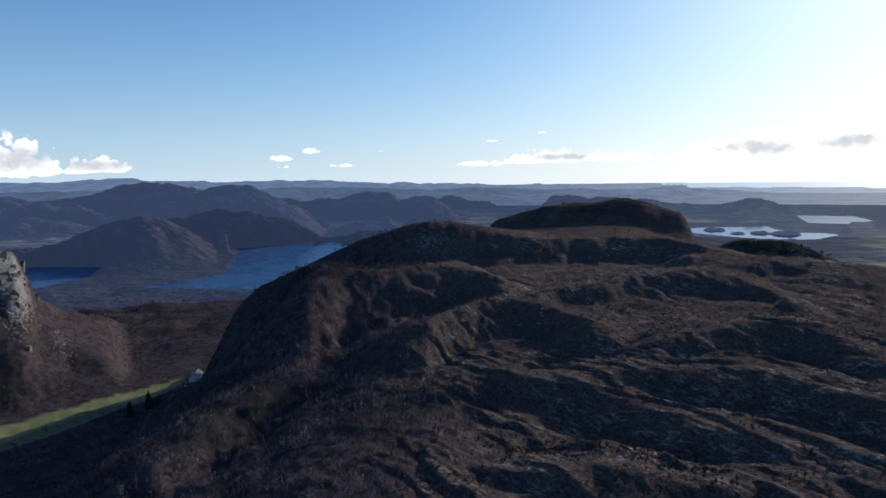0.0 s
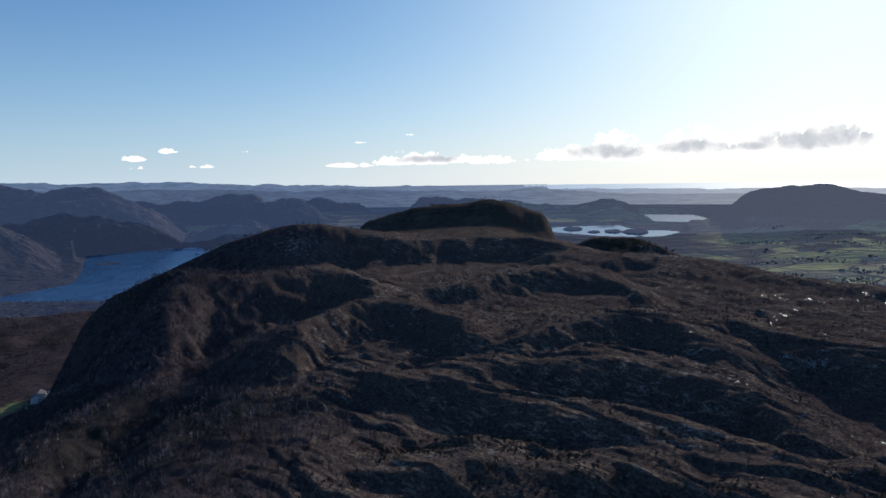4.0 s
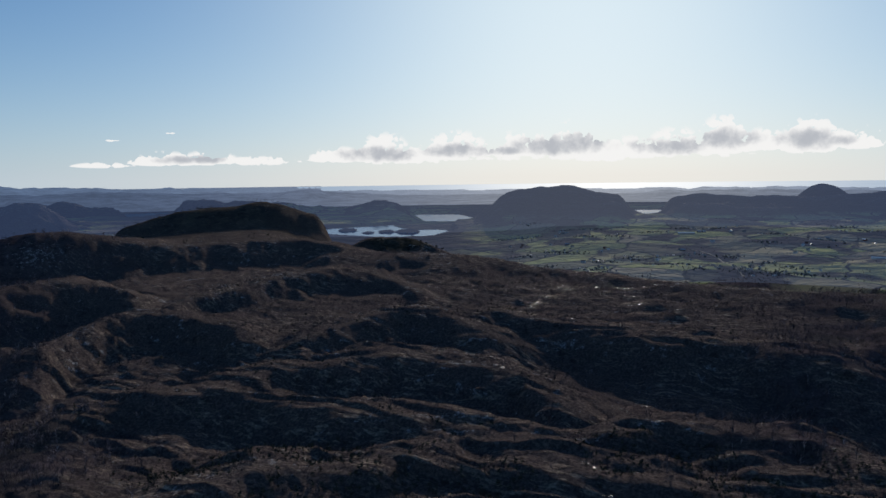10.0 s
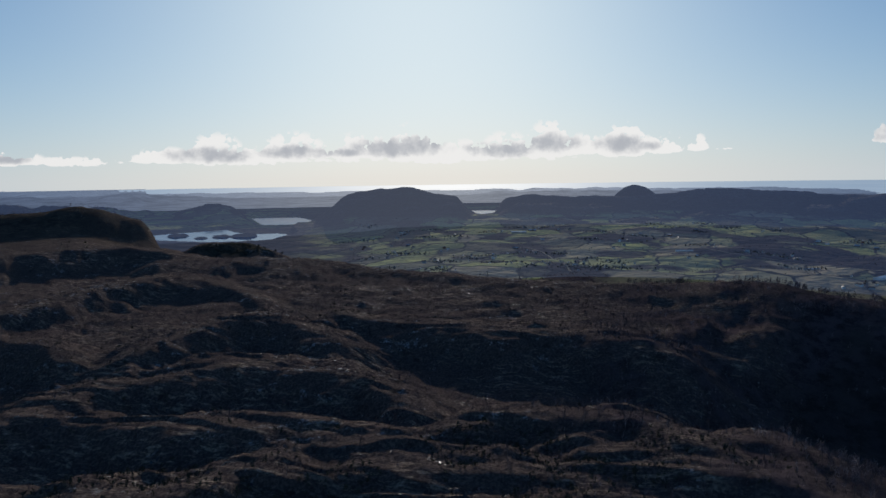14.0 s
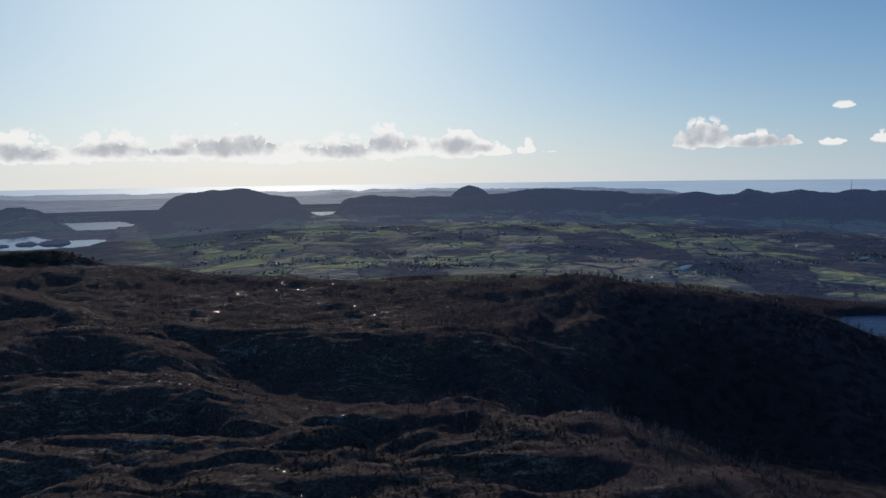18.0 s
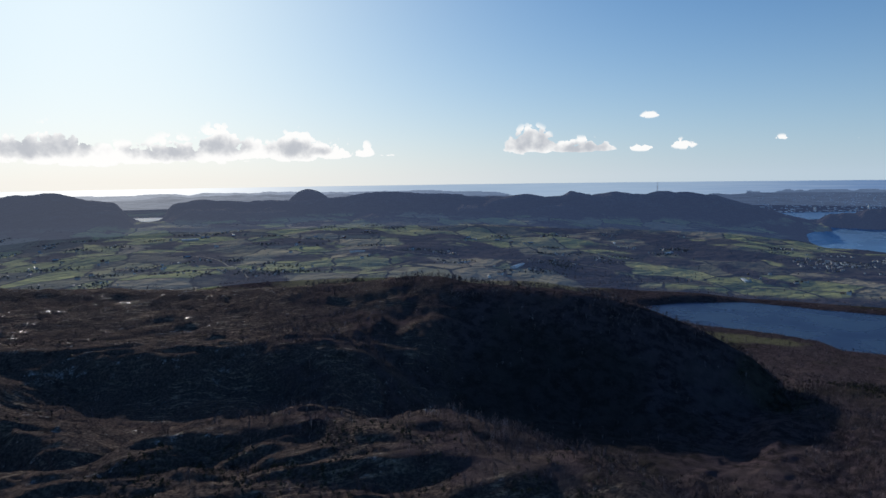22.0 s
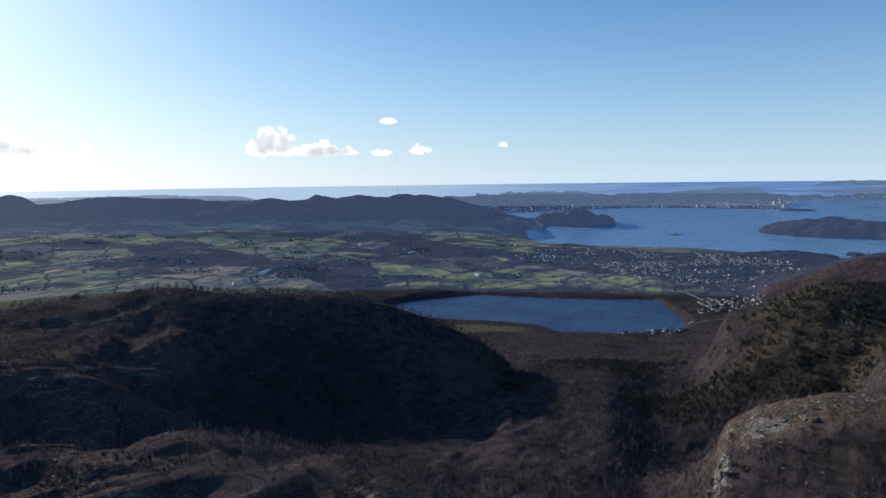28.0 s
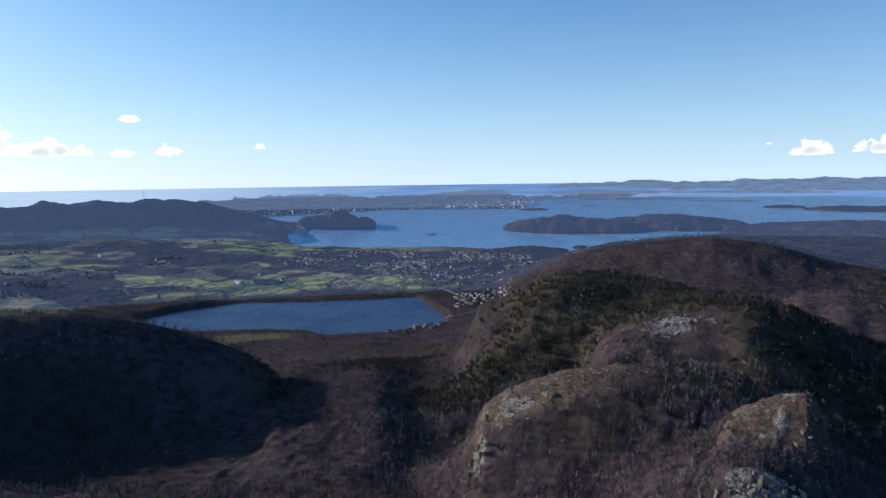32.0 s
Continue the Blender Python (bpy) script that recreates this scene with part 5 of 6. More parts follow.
def make_twigs():
    """Bare birch twigs: some trees pale, some dark, in drifts."""
    m = Nodes("birch_twigs")
    c = m.here()
    single, drift = m.noise(c, 0.21, 2, 0.5), m.noise(c, 0.022, 4, 0.6)
    f = m.math("ADD", m.math("MULTIPLY", m.span(single, 0.3, 0.72), 0.62), m.math("MULTIPLY", m.span(drift, 0.35, 0.65), 0.38))
    col = m.ramp(f, (0.0, (0.034, 0.027, 0.029)), (0.35, (0.092, 0.073, 0.078)), (0.65, (0.178, 0.145, 0.147)), (1.0, (0.34, 0.29, 0.285)))
    return m.done(m.mix(m.math("MULTIPLY", m.island(), 0.35), col, (0.05, 0.04, 0.04)), 0.95, spec=0.0)


m_twig = make_twigs()
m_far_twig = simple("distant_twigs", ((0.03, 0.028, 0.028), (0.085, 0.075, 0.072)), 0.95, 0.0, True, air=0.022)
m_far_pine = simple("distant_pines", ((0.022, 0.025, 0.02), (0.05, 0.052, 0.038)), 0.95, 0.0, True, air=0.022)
m_bark = simple("birch_bark", ((0.08, 0.07, 0.065), (0.17, 0.15, 0.14)), 0.85, 0.2)
m_needle = simple("spruce_needles", ((0.02, 0.034, 0.02), (0.045, 0.065, 0.035)), 0.9, 0.0, True)
m_pine = simple("pine_scrub", ((0.034, 0.035, 0.027), (0.082, 0.079, 0.056)), 0.95, 0.0, True)
m_scrub = simple("heather_scrub", ((0.043, 0.036, 0.039), (0.121, 0.101, 0.094)), 0.98, 0.0, True, scale=0.1)
m_straw = simple("moor_grass", ((0.169, 0.126, 0.078), (0.299, 0.234, 0.15)), 0.98, 0.0, True, scale=0.1)
m_stone = simple("lichened_rock", ((0.15, 0.13, 0.106), (0.28, 0.245, 0.20)), 0.9, 0.1, wear=0.8, scale=0.35)
m_wall = simple("painted_boards", ((0.22, 0.2, 0.18), (0.82, 0.81, 0.79)), 0.6, 0.35, scale=0.3, wear=0.15, power=0.6)
m_wall_dark = simple("stained_boards", ((0.16, 0.06, 0.04), (0.30, 0.24, 0.18)), 0.7, 0.3, scale=0.3)
m_roof = simple("roof_tiles", ((0.05, 0.05, 0.055), (0.16, 0.11, 0.10)), 0.55, 0.4, scale=0.4)
m_tin = simple("tin_roof", ((0.40, 0.42, 0.44), (0.55, 0.56, 0.58)), 0.35, 0.6, metal=0.3, wear=0.3)
m_pane = simple("window_glass", ((0.03, 0.04, 0.05), (0.05, 0.06, 0.08)), 0.1, 0.6)
m_brick = simple("chimney_brick", ((0.25, 0.12, 0.09), (0.32, 0.18, 0.13)), 0.9, 0.2)
m_gravel = simple("gravel_road", ((0.15, 0.145, 0.135), (0.2, 0.19, 0.18)), 0.9, 0.3, scale=0.05)
m_concrete = simple("pale_concrete", ((0.12, 0.12, 0.13), (0.6, 0.59, 0.57)), 0.7, 0.3, island=True, power=2.0)
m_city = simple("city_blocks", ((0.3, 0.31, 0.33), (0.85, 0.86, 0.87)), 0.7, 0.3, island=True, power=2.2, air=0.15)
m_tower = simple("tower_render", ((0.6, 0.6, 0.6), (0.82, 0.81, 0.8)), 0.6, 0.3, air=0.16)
m_steel = simple("painted_steel", ((0.30, 0.30, 0.31), (0.36, 0.36, 0.37)), 0.5, 0.4)


def ground_at(b, d):
    """World places on the land at bearings and distances, and the scale at which the land is drawn there."""
    b, d = np.atleast_1d(np.asarray(b, float)), np.atleast_1d(np.asarray(d, float))
    z = country(b, d)
    return placed(b, d, z), drawn_in(d) / d, z


def mesh_from(name, verts, tris, mat, smooth_=False):
    me = bpy.data.meshes.new(name)
    me.vertices.add(len(verts))
    me.vertices.foreach_set("co", np.asarray(verts, np.float32).ravel())
    me.loops.add(len(tris) * 3)
    me.loops.foreach_set("vertex_index", np.asarray(tris, np.int32).ravel())
    me.polygons.add(len(tris))
    me.polygons.foreach_set("loop_start", np.arange(0, len(tris) * 3, 3, dtype=np.int32))
    if smooth_:
        me.polygons.foreach_set("use_smooth", np.ones(len(tris), bool))
    me.update(calc_edges=True)
    me.materials.append(mat)
    return me


def scatter(name, templates, places, sizes, mat, label, category, seed=1, lean=0.06, squash=0.25):
    """Many plants as one mesh: each place takes one of the templates, turned and sized at random."""
    r = np.random.default_rng(seed)
    pick = r.integers(0, len(templates), len(places))
    all_v, all_t, base = [], [], 0
    for k, tmp in enumerate(templates):
        sel = np.where(pick == k)[0]
        if not len(sel):
            continue
        v, t = np.asarray(tmp[0], float), np.asarray(tmp[1], np.int64)
        a = r.uniform(0, 2 * np.pi, len(sel))
        s = sizes[sel]
        w = s * r.uniform(1 - squash, 1 + squash, len(sel))
        c, n = np.cos(a), np.sin(a)
        x = (v[None, :, 0] * c[:, None] - v[None, :, 1] * n[:, None]) * w[:, None]
        y = (v[None, :, 0] * n[:, None] + v[None, :, 1] * c[:, None]) * w[:, None]
        z = v[None, :, 2] * s[:, None]
        x = x + z * r.normal(0, lean, len(sel))[:, None]
        y = y + z * r.normal(0, lean, len(sel))[:, None]
        out = np.stack([x, y, z], -1) + places[sel][:, None, :]
        all_v.append(out.reshape(-1, 3))
        all_t.append((t[None] + (base + np.arange(len(sel)) * len(v))[:, None, None]).reshape(-1, 3))
        base += len(sel) * len(v)
    ob = new(name, mesh_from(name, np.concatenate(all_v), np.concatenate(all_t), mat))
    return tagged(ob, label, category, kind="stuff")


def sliver(p, q, width, r):
    """A thin three-sided shoot from p to q."""
    p, q = np.asarray(p, float), np.asarray(q, float)
    side = np.cross(q - p, r.normal(size=3))
    side = side / (np.linalg.norm(side) + 1e-9) * width / 2
    return [p - side, p + side, q], [(0, 1, 2)]


def gather(pieces):
    v, t, n = [], [], 0
    for pv, pt in pieces:
        v += [tuple(x) for x in pv]
        t += [tuple(k + n for k in tri) for tri in pt]
        n += len(pv)
    return v, t


def trunk_piece(h, r0, r1, sides=5, bend=0.03, seed=0):
    r = np.random.default_rng(seed)
    v, t = [], []
    rings = 4
    off = np.cumsum(r.normal(0, bend, (rings, 2)), 0)
    for k in range(rings):
        z = h * k / (rings - 1)
        rad = r0 + (r1 - r0) * k / (rings - 1)
        for s in range(sides):
            a = 2 * math.pi * s / sides
            v.append((off[k, 0] + rad * math.cos(a), off[k, 1] + rad * math.sin(a), z))
    for k in range(rings - 1):
        for s in range(sides):
            a, b = k * sides + s, k * sides + (s + 1) % sides
            t += [(a, b, b + sides), (a, b + sides, a + sides)]
    return v, t


def birch_crown(seed, limbs, twigs, width, spread=0.2):
    """Bare limbs and twigs of a birch one unit high."""
    r = np.random.default_rng(seed)
    out = []
    for k in range(limbs):
        z0 = 0.18 + 0.7 * (k + r.random()) / limbs
        a = r.uniform(0, 2 * np.pi)
        reach = spread * (1.15 - 0.75 * z0) * r.uniform(0.7, 1.3)
        tip = np.array([math.cos(a) * reach, math.sin(a) * reach, min(1.02, z0 + r.uniform(0.12, 0.26))])
        root = np.array([0, 0, z0])
        out.append(sliver(root, tip, width * 1.6, r))
        for _ in range(twigs):
            f = r.uniform(0.3, 1.0)
            p = root + (tip - root) * f
            q = p + np.array([r.normal(0, 0.085), r.normal(0, 0.085), r.uniform(0.02, 0.15)])
            out.append(sliver(p, q, width, r))
    return gather(out)


def spruce_crown(seed, tiers=9, per=7):
    r = np.random.default_rng(seed)
    out = []
    for k in range(tiers):
        z = 0.1 + 0.88 * k / tiers
        reach = 0.2 * (1 - z) + 0.015
        for s in range(per):
            a = 2 * math.pi * (s + r.random()) / per
            d = np.array([math.cos(a), math.sin(a), 0])
            n = np.array([-math.sin(a), math.cos(a), 0])
            L = reach * r.uniform(0.75, 1.2)
            tip = d * L + np.array([0, 0, z - 0.05 - 0.05 * r.random()])
            out.append(([np.array([0, 0, z + 0.05]), tip - n * L * 0.32, tip + n * L * 0.32 + [0, 0, 0.015], tip * [0.55, 0.55, 1] + [0, 0, 0.03]], [(0, 1, 3), (0, 3, 2), (1, 2, 3)]))
    return gather(out)


def clump(seed, shoots, height, spread, width):
    """A low bush of stiff shoots."""
    r = np.random.default_rng(seed)
    out = []
    for _ in range(shoots):
        a, q = r.uniform(0, 2 * np.pi), r.uniform(0, 1) ** 0.5
        p = np.array([math.cos(a) * spread * q * 0.6, math.sin(a) * spread * q * 0.6, -0.05])
        e = np.array([math.cos(a) * spread * q * 1.3, math.sin(a) * spread * q * 1.3, height * r.uniform(0.5, 1.0)])
        out.append(sliver(p, e, width, r))
    return gather(out)


def pine_bush(seed, tufts=16):
    """A round-headed small pine: short trunk and many needle tufts."""
    r = np.random.default_rng(seed)
    out = [sliver((0, 0, 0), (0.02, 0.01, 0.7), 0.05, r)]
    for _ in range(tufts):
        d = r.normal(size=3)
        d /= np.linalg.norm(d)
        c = np.array([d[0] * 0.24, d[1] * 0.24, 0.6 + d[2] * 0.32]) * r.uniform(0.7, 1.05)
        for _ in range(3):
            k = r.normal(size=(3, 3)) * 0.085
            out.append(([c + k[0], c + k[1], c + k[2]], [(0, 1, 2)]))
    return gather(out)


# where each kind grows
def sown(n, b0, b1, d0, d1, seed):
    r = np.random.default_rng(seed)
    return r.uniform(b0, b1, n), np.sqrt(r.uniform(d0 * d0, d1 * d1, n))


def looked_up(field, b, d):
    i = np.clip(np.searchsorted(DISTANCES, d), 0, len(DISTANCES) - 1)
    j = np.clip(np.round((b + 42) / 0.16).astype(int), 0, 1212)
    return field[i, j]


def keep_where(b, d, chance, seed):
    r = np.random.default_rng(seed)
    k = r.random(len(b)) < chance
    return b[k], d[k]


BIRCH_FINE = [(birch_crown(s, 9, 2, 0.038, 0.3), None) for s in range(6)]
BIRCH_FINE = [gather([trunk_piece(0.95, 0.015, 0.004, 3, 0.008, s), c]) for s, (c, _) in enumerate(BIRCH_FINE)]
BIRCH_MID = [gather([([(-0.011, 0, 0), (0.011, 0, 0), (0.03, 0, 0.95)], [(0, 1, 2)]), birch_crown(20 + s, 7, 2, 0.048, 0.36)]) for s in range(6)]
BIRCH_FAR = [gather([birch_crown(40 + s, 5, 1, 0.085, 0.5)]) for s in range(4)]
HEATHER = [clump(60 + s, 6, 0.6, 0.8, 0.28) for s in range(4)]
TUSSOCK = [clump(70 + s, 6, 0.6, 0.4, 0.12) for s in range(3)]
PINES = [pine_bush(80 + s) for s in range(4)]
SPRUCES = [gather([trunk_piece(0.3, 0.02, 0.01, 3), spruce_crown(90 + s, 7, 6)]) for s in range(3)]

wooded = np.clip(WOOD * (1 - MEADOW) * (1 - FIELD) * (1 - BUILT), 0, 1)
dry = GZ > 29
wooded = wooded * dry
open_moor = (1 - wooded) * (GD < 1800) * (GZ > 200)
bare_hill = 1 - 0.9 * smooth(60, 68, GB) * (1 - smooth(98, 102, GB)) * smooth(440, 500, GD) * (1 - smooth(720, 780, GD))
clumpy = 0.25 + 0.75 * smooth(-0.12, 0.12, fbm(GX / 14, GY / 14, 2, 94))
thin = 0.35 + 0.65 * smooth(-0.2, 0.25, fbm(GX / 45, GY / 45, 3, 91))
dense = smooth(97, 102, GB) * smooth(260, 300, GD) * (1 - smooth(620, 700, GD)) * (1 - KNOLL)
thin, clumpy = np.maximum(thin, 0.9 * dense), np.maximum(clumpy, 0.75 * dense)
for nm, temps, n, d0, d1, size, chance, mat, seed, lab, cat in (
    ("birch_wood", BIRCH_FINE, 30000, 225, 470, (3.0, 7.5), wooded * thin * clumpy * bare_hill, m_twig, 101, "bare birch wood on the near slopes, grey brown twigs", "woods"),
    ("birch_wood", BIRCH_MID, 60000, 460, 950, (3.2, 8), wooded * thin * clumpy * bare_hill, m_twig, 102, "leafless birch wood filling the valley sides", "woods"),
    ("birch_wood", BIRCH_FAR, 50000, 930, 2700, (5, 10), wooded * thin, m_twig, 103, "distant leafless woods below the hills", "woods"),
    ("birch_wood", BIRCH_MID, 44000, 380, 1150, (3.5, 8), np.clip((1 - smooth(-6, 6, GB + 10 * patch)) * (1 - MEADOW) * smooth(-0.3, 0.1, speck), 0, 1) * dry, m_twig, 112, "grey brown birch wood on the side of the valley", "woods"),
    ("moor_birches", BIRCH_MID, 13000, 225, 1000, (1.4, 4.0), open_moor * 0.6 * thin, m_twig, 104, "stunted bare birches scattered over the heath", "woods"),
    ("heather", HEATHER, 40000, 215, 800, (0.7, 1.7), np.clip(open_moor + 0.25, 0, 1), m_scrub, 105, "dark wiry heather tufts over the moor", "heather"),
    ("moor_grass", TUSSOCK, 14000, 215, 520, (0.7, 1.4), open_moor * smooth(0.0, 0.25, fbm(GX / 22, GY / 22, 3, 93)), m_straw, 106, "pale dry moor grass in tussocks", "grass"),
    ("pine_wood", PINES, 9000, 240, 1500, (4, 8), np.clip(CONIFER * (GD < 1500) * dry, 0, 1) * 0.8, m_pine, 107, "dark green pines among the bare woods", "woods"),
    ("pine_wood", PINES, 38000, 400, 1150, (4, 9), np.clip(CONIFER * dry * smooth(96, 102, GB), 0, 1) * 0.9, m_pine, 110, "dark pine wood on the knolls above the lake", "woods"),
    ("juniper_scrub", PINES, 9000, 225, 900, (1.2, 3.2), open_moor * 0.7 * smooth(-0.1, 0.3, fbm(GX / 70, GY / 70, 3, 95)), m_pine, 108, "low dark juniper and pine scrub on the heath", "shrub"),
    ("juniper_scrub", PINES, 9000, 225, 360, (1.2, 3.4), open_moor * smooth(-0.05, 0.25, fbm(GX / 40, GY / 40, 3, 96)), m_pine, 111, "dark juniper and dwarf pine on the nearest slopes", "shrub"),
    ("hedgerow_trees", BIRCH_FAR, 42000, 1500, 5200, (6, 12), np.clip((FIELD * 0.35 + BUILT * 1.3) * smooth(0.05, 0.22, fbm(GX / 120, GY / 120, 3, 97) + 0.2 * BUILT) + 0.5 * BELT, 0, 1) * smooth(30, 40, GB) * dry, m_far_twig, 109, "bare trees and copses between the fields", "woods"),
):
    b, d = sown(n, -36, 148, d0, d1, seed)
    b, d = keep_where(b, d, looked_up(chance, b, d), seed + 50)
    where, sc, _ = ground_at(b, d)
    scatter(nm, temps, where - [0, 0, 0.1], sc * np.random.default_rng(seed).uniform(*size, len(b)), mat, lab, cat, seed)


# ---- houses, farms and the town ----
def part(name, bm, mat, parent=None, label=""):
    """Links a bmesh as one mesh object, under a thing or a part."""
    me = bpy.data.meshes.new(name)
    bm.to_mesh(me)
    bm.free()
    me.materials.append(mat)
    ob = new(name, me)
    if parent is not None:
        ob.parent = parent
    if label:
        ob["label"] = label
    return ob


def box(bm, x0, x1, y0, y1, z0, z1):
    v = [bm.verts.new(c) for c in ((x0, y0, z0), (x1, y0, z0), (x1, y1, z0), (x0, y1, z0), (x0, y0, z1), (x1, y0, z1), (x1, y1, z1), (x0, y1, z1))]
    for f in ((3, 2, 1, 0), (4, 5, 6, 7), (0, 1, 5, 4), (1, 2, 6, 5), (2, 3, 7, 6), (3, 0, 4, 7)):
        bm.faces.new([v[k] for k in f])
    return bm


def house_body(w, l, h, rise):
    """Walls with two gables, w across the gable, l along the ridge."""
    bm = bmesh.new()
    pts = [(-w / 2, -2), (w / 2, -2), (w / 2, h), (0, h + rise), (-w / 2, h)]
    a = [bm.verts.new((x, -l / 2, z)) for x, z in pts]
    b = [bm.verts.new((x, l / 2, z)) for x, z in pts]
    bm.faces.new(a)
    bm.faces.new(b[::-1])
    for k in range(5):
        m = (k + 1) % 5
        bm.faces.new((a[m], a[k], b[k], b[m]))
    bmesh.ops.recalc_face_normals(bm, faces=bm.faces[:])
    return bm


def roof_body(w, l, h, rise, over=0.5, thick=0.25):
    bm = bmesh.new()
    k = rise / (w / 2)
    e = w / 2 + over
    prof = [(-e, h - over * k + 0.05), (0, h + rise + 0.05), (e, h - over * k + 0.05), (e, h - over * k + 0.05 + thick), (0, h + rise + 0.05 + thick), (-e, h - over * k + 0.05 + thick)]
    a = [bm.verts.new((x, -l / 2 - over, z)) for x, z in prof]
    b = [bm.verts.new((x, l / 2 + over, z)) for x, z in prof]
    for q in ((0, 1, 4, 5), (1, 2, 3, 4)):
        bm.faces.new([a[i] for i in q])
        bm.faces.new([b[i] for i in q[::-1]])
    for i in range(6):
        j = (i + 1) % 6
        bm.faces.new((a[j], a[i], b[i], b[j]))
    bmesh.ops.recalc_face_normals(bm, faces=bm.faces[:])
    return bm


def make_house(name, w, l, h, rise, wall, roof, label, category="house", rich=True):
    root = part(name, house_body(w, l, h, rise), wall)
    tagged(root, label, category)
    part("roof", roof_body(w, l, h, rise), roof, root)
    if rich:
        part("chimney", box(bmesh.new(), -0.4, 0.4, -l * 0.2 - 0.4, -l * 0.2 + 0.4, h + rise * 0.7, h + rise + 1.1), m_brick, root, "brick chimney")
        for side in (-1, 1):
            for y in (-l * 0.28, l * 0.25):
                x = side * w / 2
                part("window", box(bmesh.new(), x - 0.06, x + 0.06, y - 0.7, y + 0.7, h * 0.35, h * 0.35 + 1.3), m_pane, root, "dark window pane")
        part("door", box(bmesh.new(), w / 2 - 0.05, w / 2 + 0.08, -0.5, 0.5, 0, 2.1), m_wall_dark, root, "dark wooden door")
    return root


HOUSES = [
    make_house("house", 8, 11, 4.6, 2.6, m_wall, m_roof, "white wooden house with a dark tiled gable roof"),
    make_house("house", 7.5, 13, 5.2, 2.4, m_wall, m_roof, "long white wooden house with a dark roof"),
    make_house("house", 8.5, 10, 3.4, 3.0, m_wall_dark, m_roof, "stained timber house with a dark pitched roof"),
    make_house("house", 7, 9, 5.6, 2.2, m_wall, m_tin, "tall white house with a pale metal roof"),
]
PLAIN_HOUSES = [
    make_house("house", 8, 12, 5, 2.6, m_wall, m_roof, "white town house with a dark gable roof", rich=False),
    make_house("house", 7, 10, 5.4, 2.4, m_wall, m_tin, "white town house with a pale roof", rich=False),
    make_house("house", 8, 11, 4.4, 2.8, m_wall_dark, m_roof, "dark timber town house with a tiled roof", rich=False),
]
BARN = make_house("barn", 13, 26, 6, 4.2, m_wall_dark, m_tin, "red-brown timber barn with a grey metal roof", "barn", False)
WHITE_BARN = make_house("barn", 11, 24, 5.5, 3.8, m_wall, m_roof, "white painted barn with a dark roof", "barn", False)
SHED = make_house("shed", 22, 90, 4.5, 3.0, m_wall, m_tin, "long low farm shed with a pale metal roof", "shed", False)


def set_down(ob, b, d, turn, size=1.0, group=""):
    p, s, _ = ground_at(b, d)
    c = copy_thing(ob, Matrix.Translation(p[0]) @ Matrix.Rotation(radians(turn), 4, "Z"))
    c.scale = [s[0] * size] * 3
    if group:
        tagged(c, group=group)
    return c


def set_many(obs, b, d, turns, sizes, group, seed):
    r = random.Random(seed)
    p, s, z = ground_at(b, d)
    for k in range(len(b)):
        if z[k] < 3 or (20 < z[k] < 27.9 and d[k] < 2400):
            continue
        c = copy_thing(r.choice(obs), Matrix.Translation(p[k]) @ Matrix.Rotation(radians(turns[k]), 4, "Z"))
        c.scale = [s[k] * sizes[k]] * 3
        tagged(c, group=group)


r = np.random.default_rng(5)
# the hamlet by the lake and the estate behind it
n = 56
set_many(HOUSES, r.uniform(107.4, 112.2, n), (EYE - 34) / np.tan(np.radians(13.35 - 0.16 * (r.uniform(107.4, 112.2, n) - 107.4) - r.uniform(0, 0.75, n))), r.uniform(20, 60, n), r.uniform(0.62, 0.85, n), "houses by the lake", 1)
n = 104
hb = r.uniform(113.3, 118.2, n)
set_many(HOUSES, hb, (EYE - 36) / np.tan(np.radians(11.15 - 0.1 * (hb - 113.3) - r.uniform(0, 1.25, n))), r.choice([25, 115, 30], n) + r.uniform(-6, 6, n), r.uniform(0.62, 0.85, n), "houses of the estate", 2)
# the town on the shore
n = 120
tb = r.normal(113.5, 4.6, n)
td = np.clip(r.normal(2950, 330, n), 2480, 4050)
set_many(PLAIN_HOUSES, tb, td, r.choice([15, 105, 60], n) + r.uniform(-10, 10, n), r.uniform(0.5, 0.75, n), "houses of the town", 3)
# farms of the plain, a few houses and a barn each
fb, fd = [], []
for k in range(40):
    b0 = r.uniform(34, 103)
    lo = 2350 if b0 < 84 else 2550
    d0 = lo + (4300 - lo) * r.random() ** 0.8
    for _ in range(r.integers(2, 4)):
        fb.append(b0 + r.normal(0, 32) / d0 * 57)
        fd.append(d0 + r.normal(0, 45))
fb, fd = np.array(fb), np.array(fd)
half = len(fb) // 3
set_many([BARN, WHITE_BARN], fb[:half], fd[:half], r.uniform(0, 180, half), r.uniform(0.65, 1.0, half), "farm buildings of the plain", 4)
set_many(PLAIN_HOUSES, fb[half:], fd[half:], r.uniform(0, 180, len(fb) - half), r.uniform(0.9, 1.4, len(fb) - half), "farm houses of the plain", 5)
for b0, el, turn, size in ((50.1, 5.13, 48, 1.0), (77.2, 7.76, 80, 1.1), (89.5, 5.9, 70, 0.9), (72.6, 7.4, 60, 0.7), (63.5, 6.6, 30, 0.8), (95.2, 7.6, 100, 0.7)):
    set_down(SHED, b0, (EYE - 70) / math.tan(radians(el)), turn, size, "long sheds of the farms")
# the farm in the valley
set_down(WHITE_BARN, -20.8, 1372, 8, 1.6)
set_down(HOUSES[0], -19.9, 1400, 70, 0.9)
for lone in HOUSES + PLAIN_HOUSES + [BARN, WHITE_BARN, SHED]:
    for o in [*lone.children_recursive, lone]:
        bpy.data.objects.remove(o)


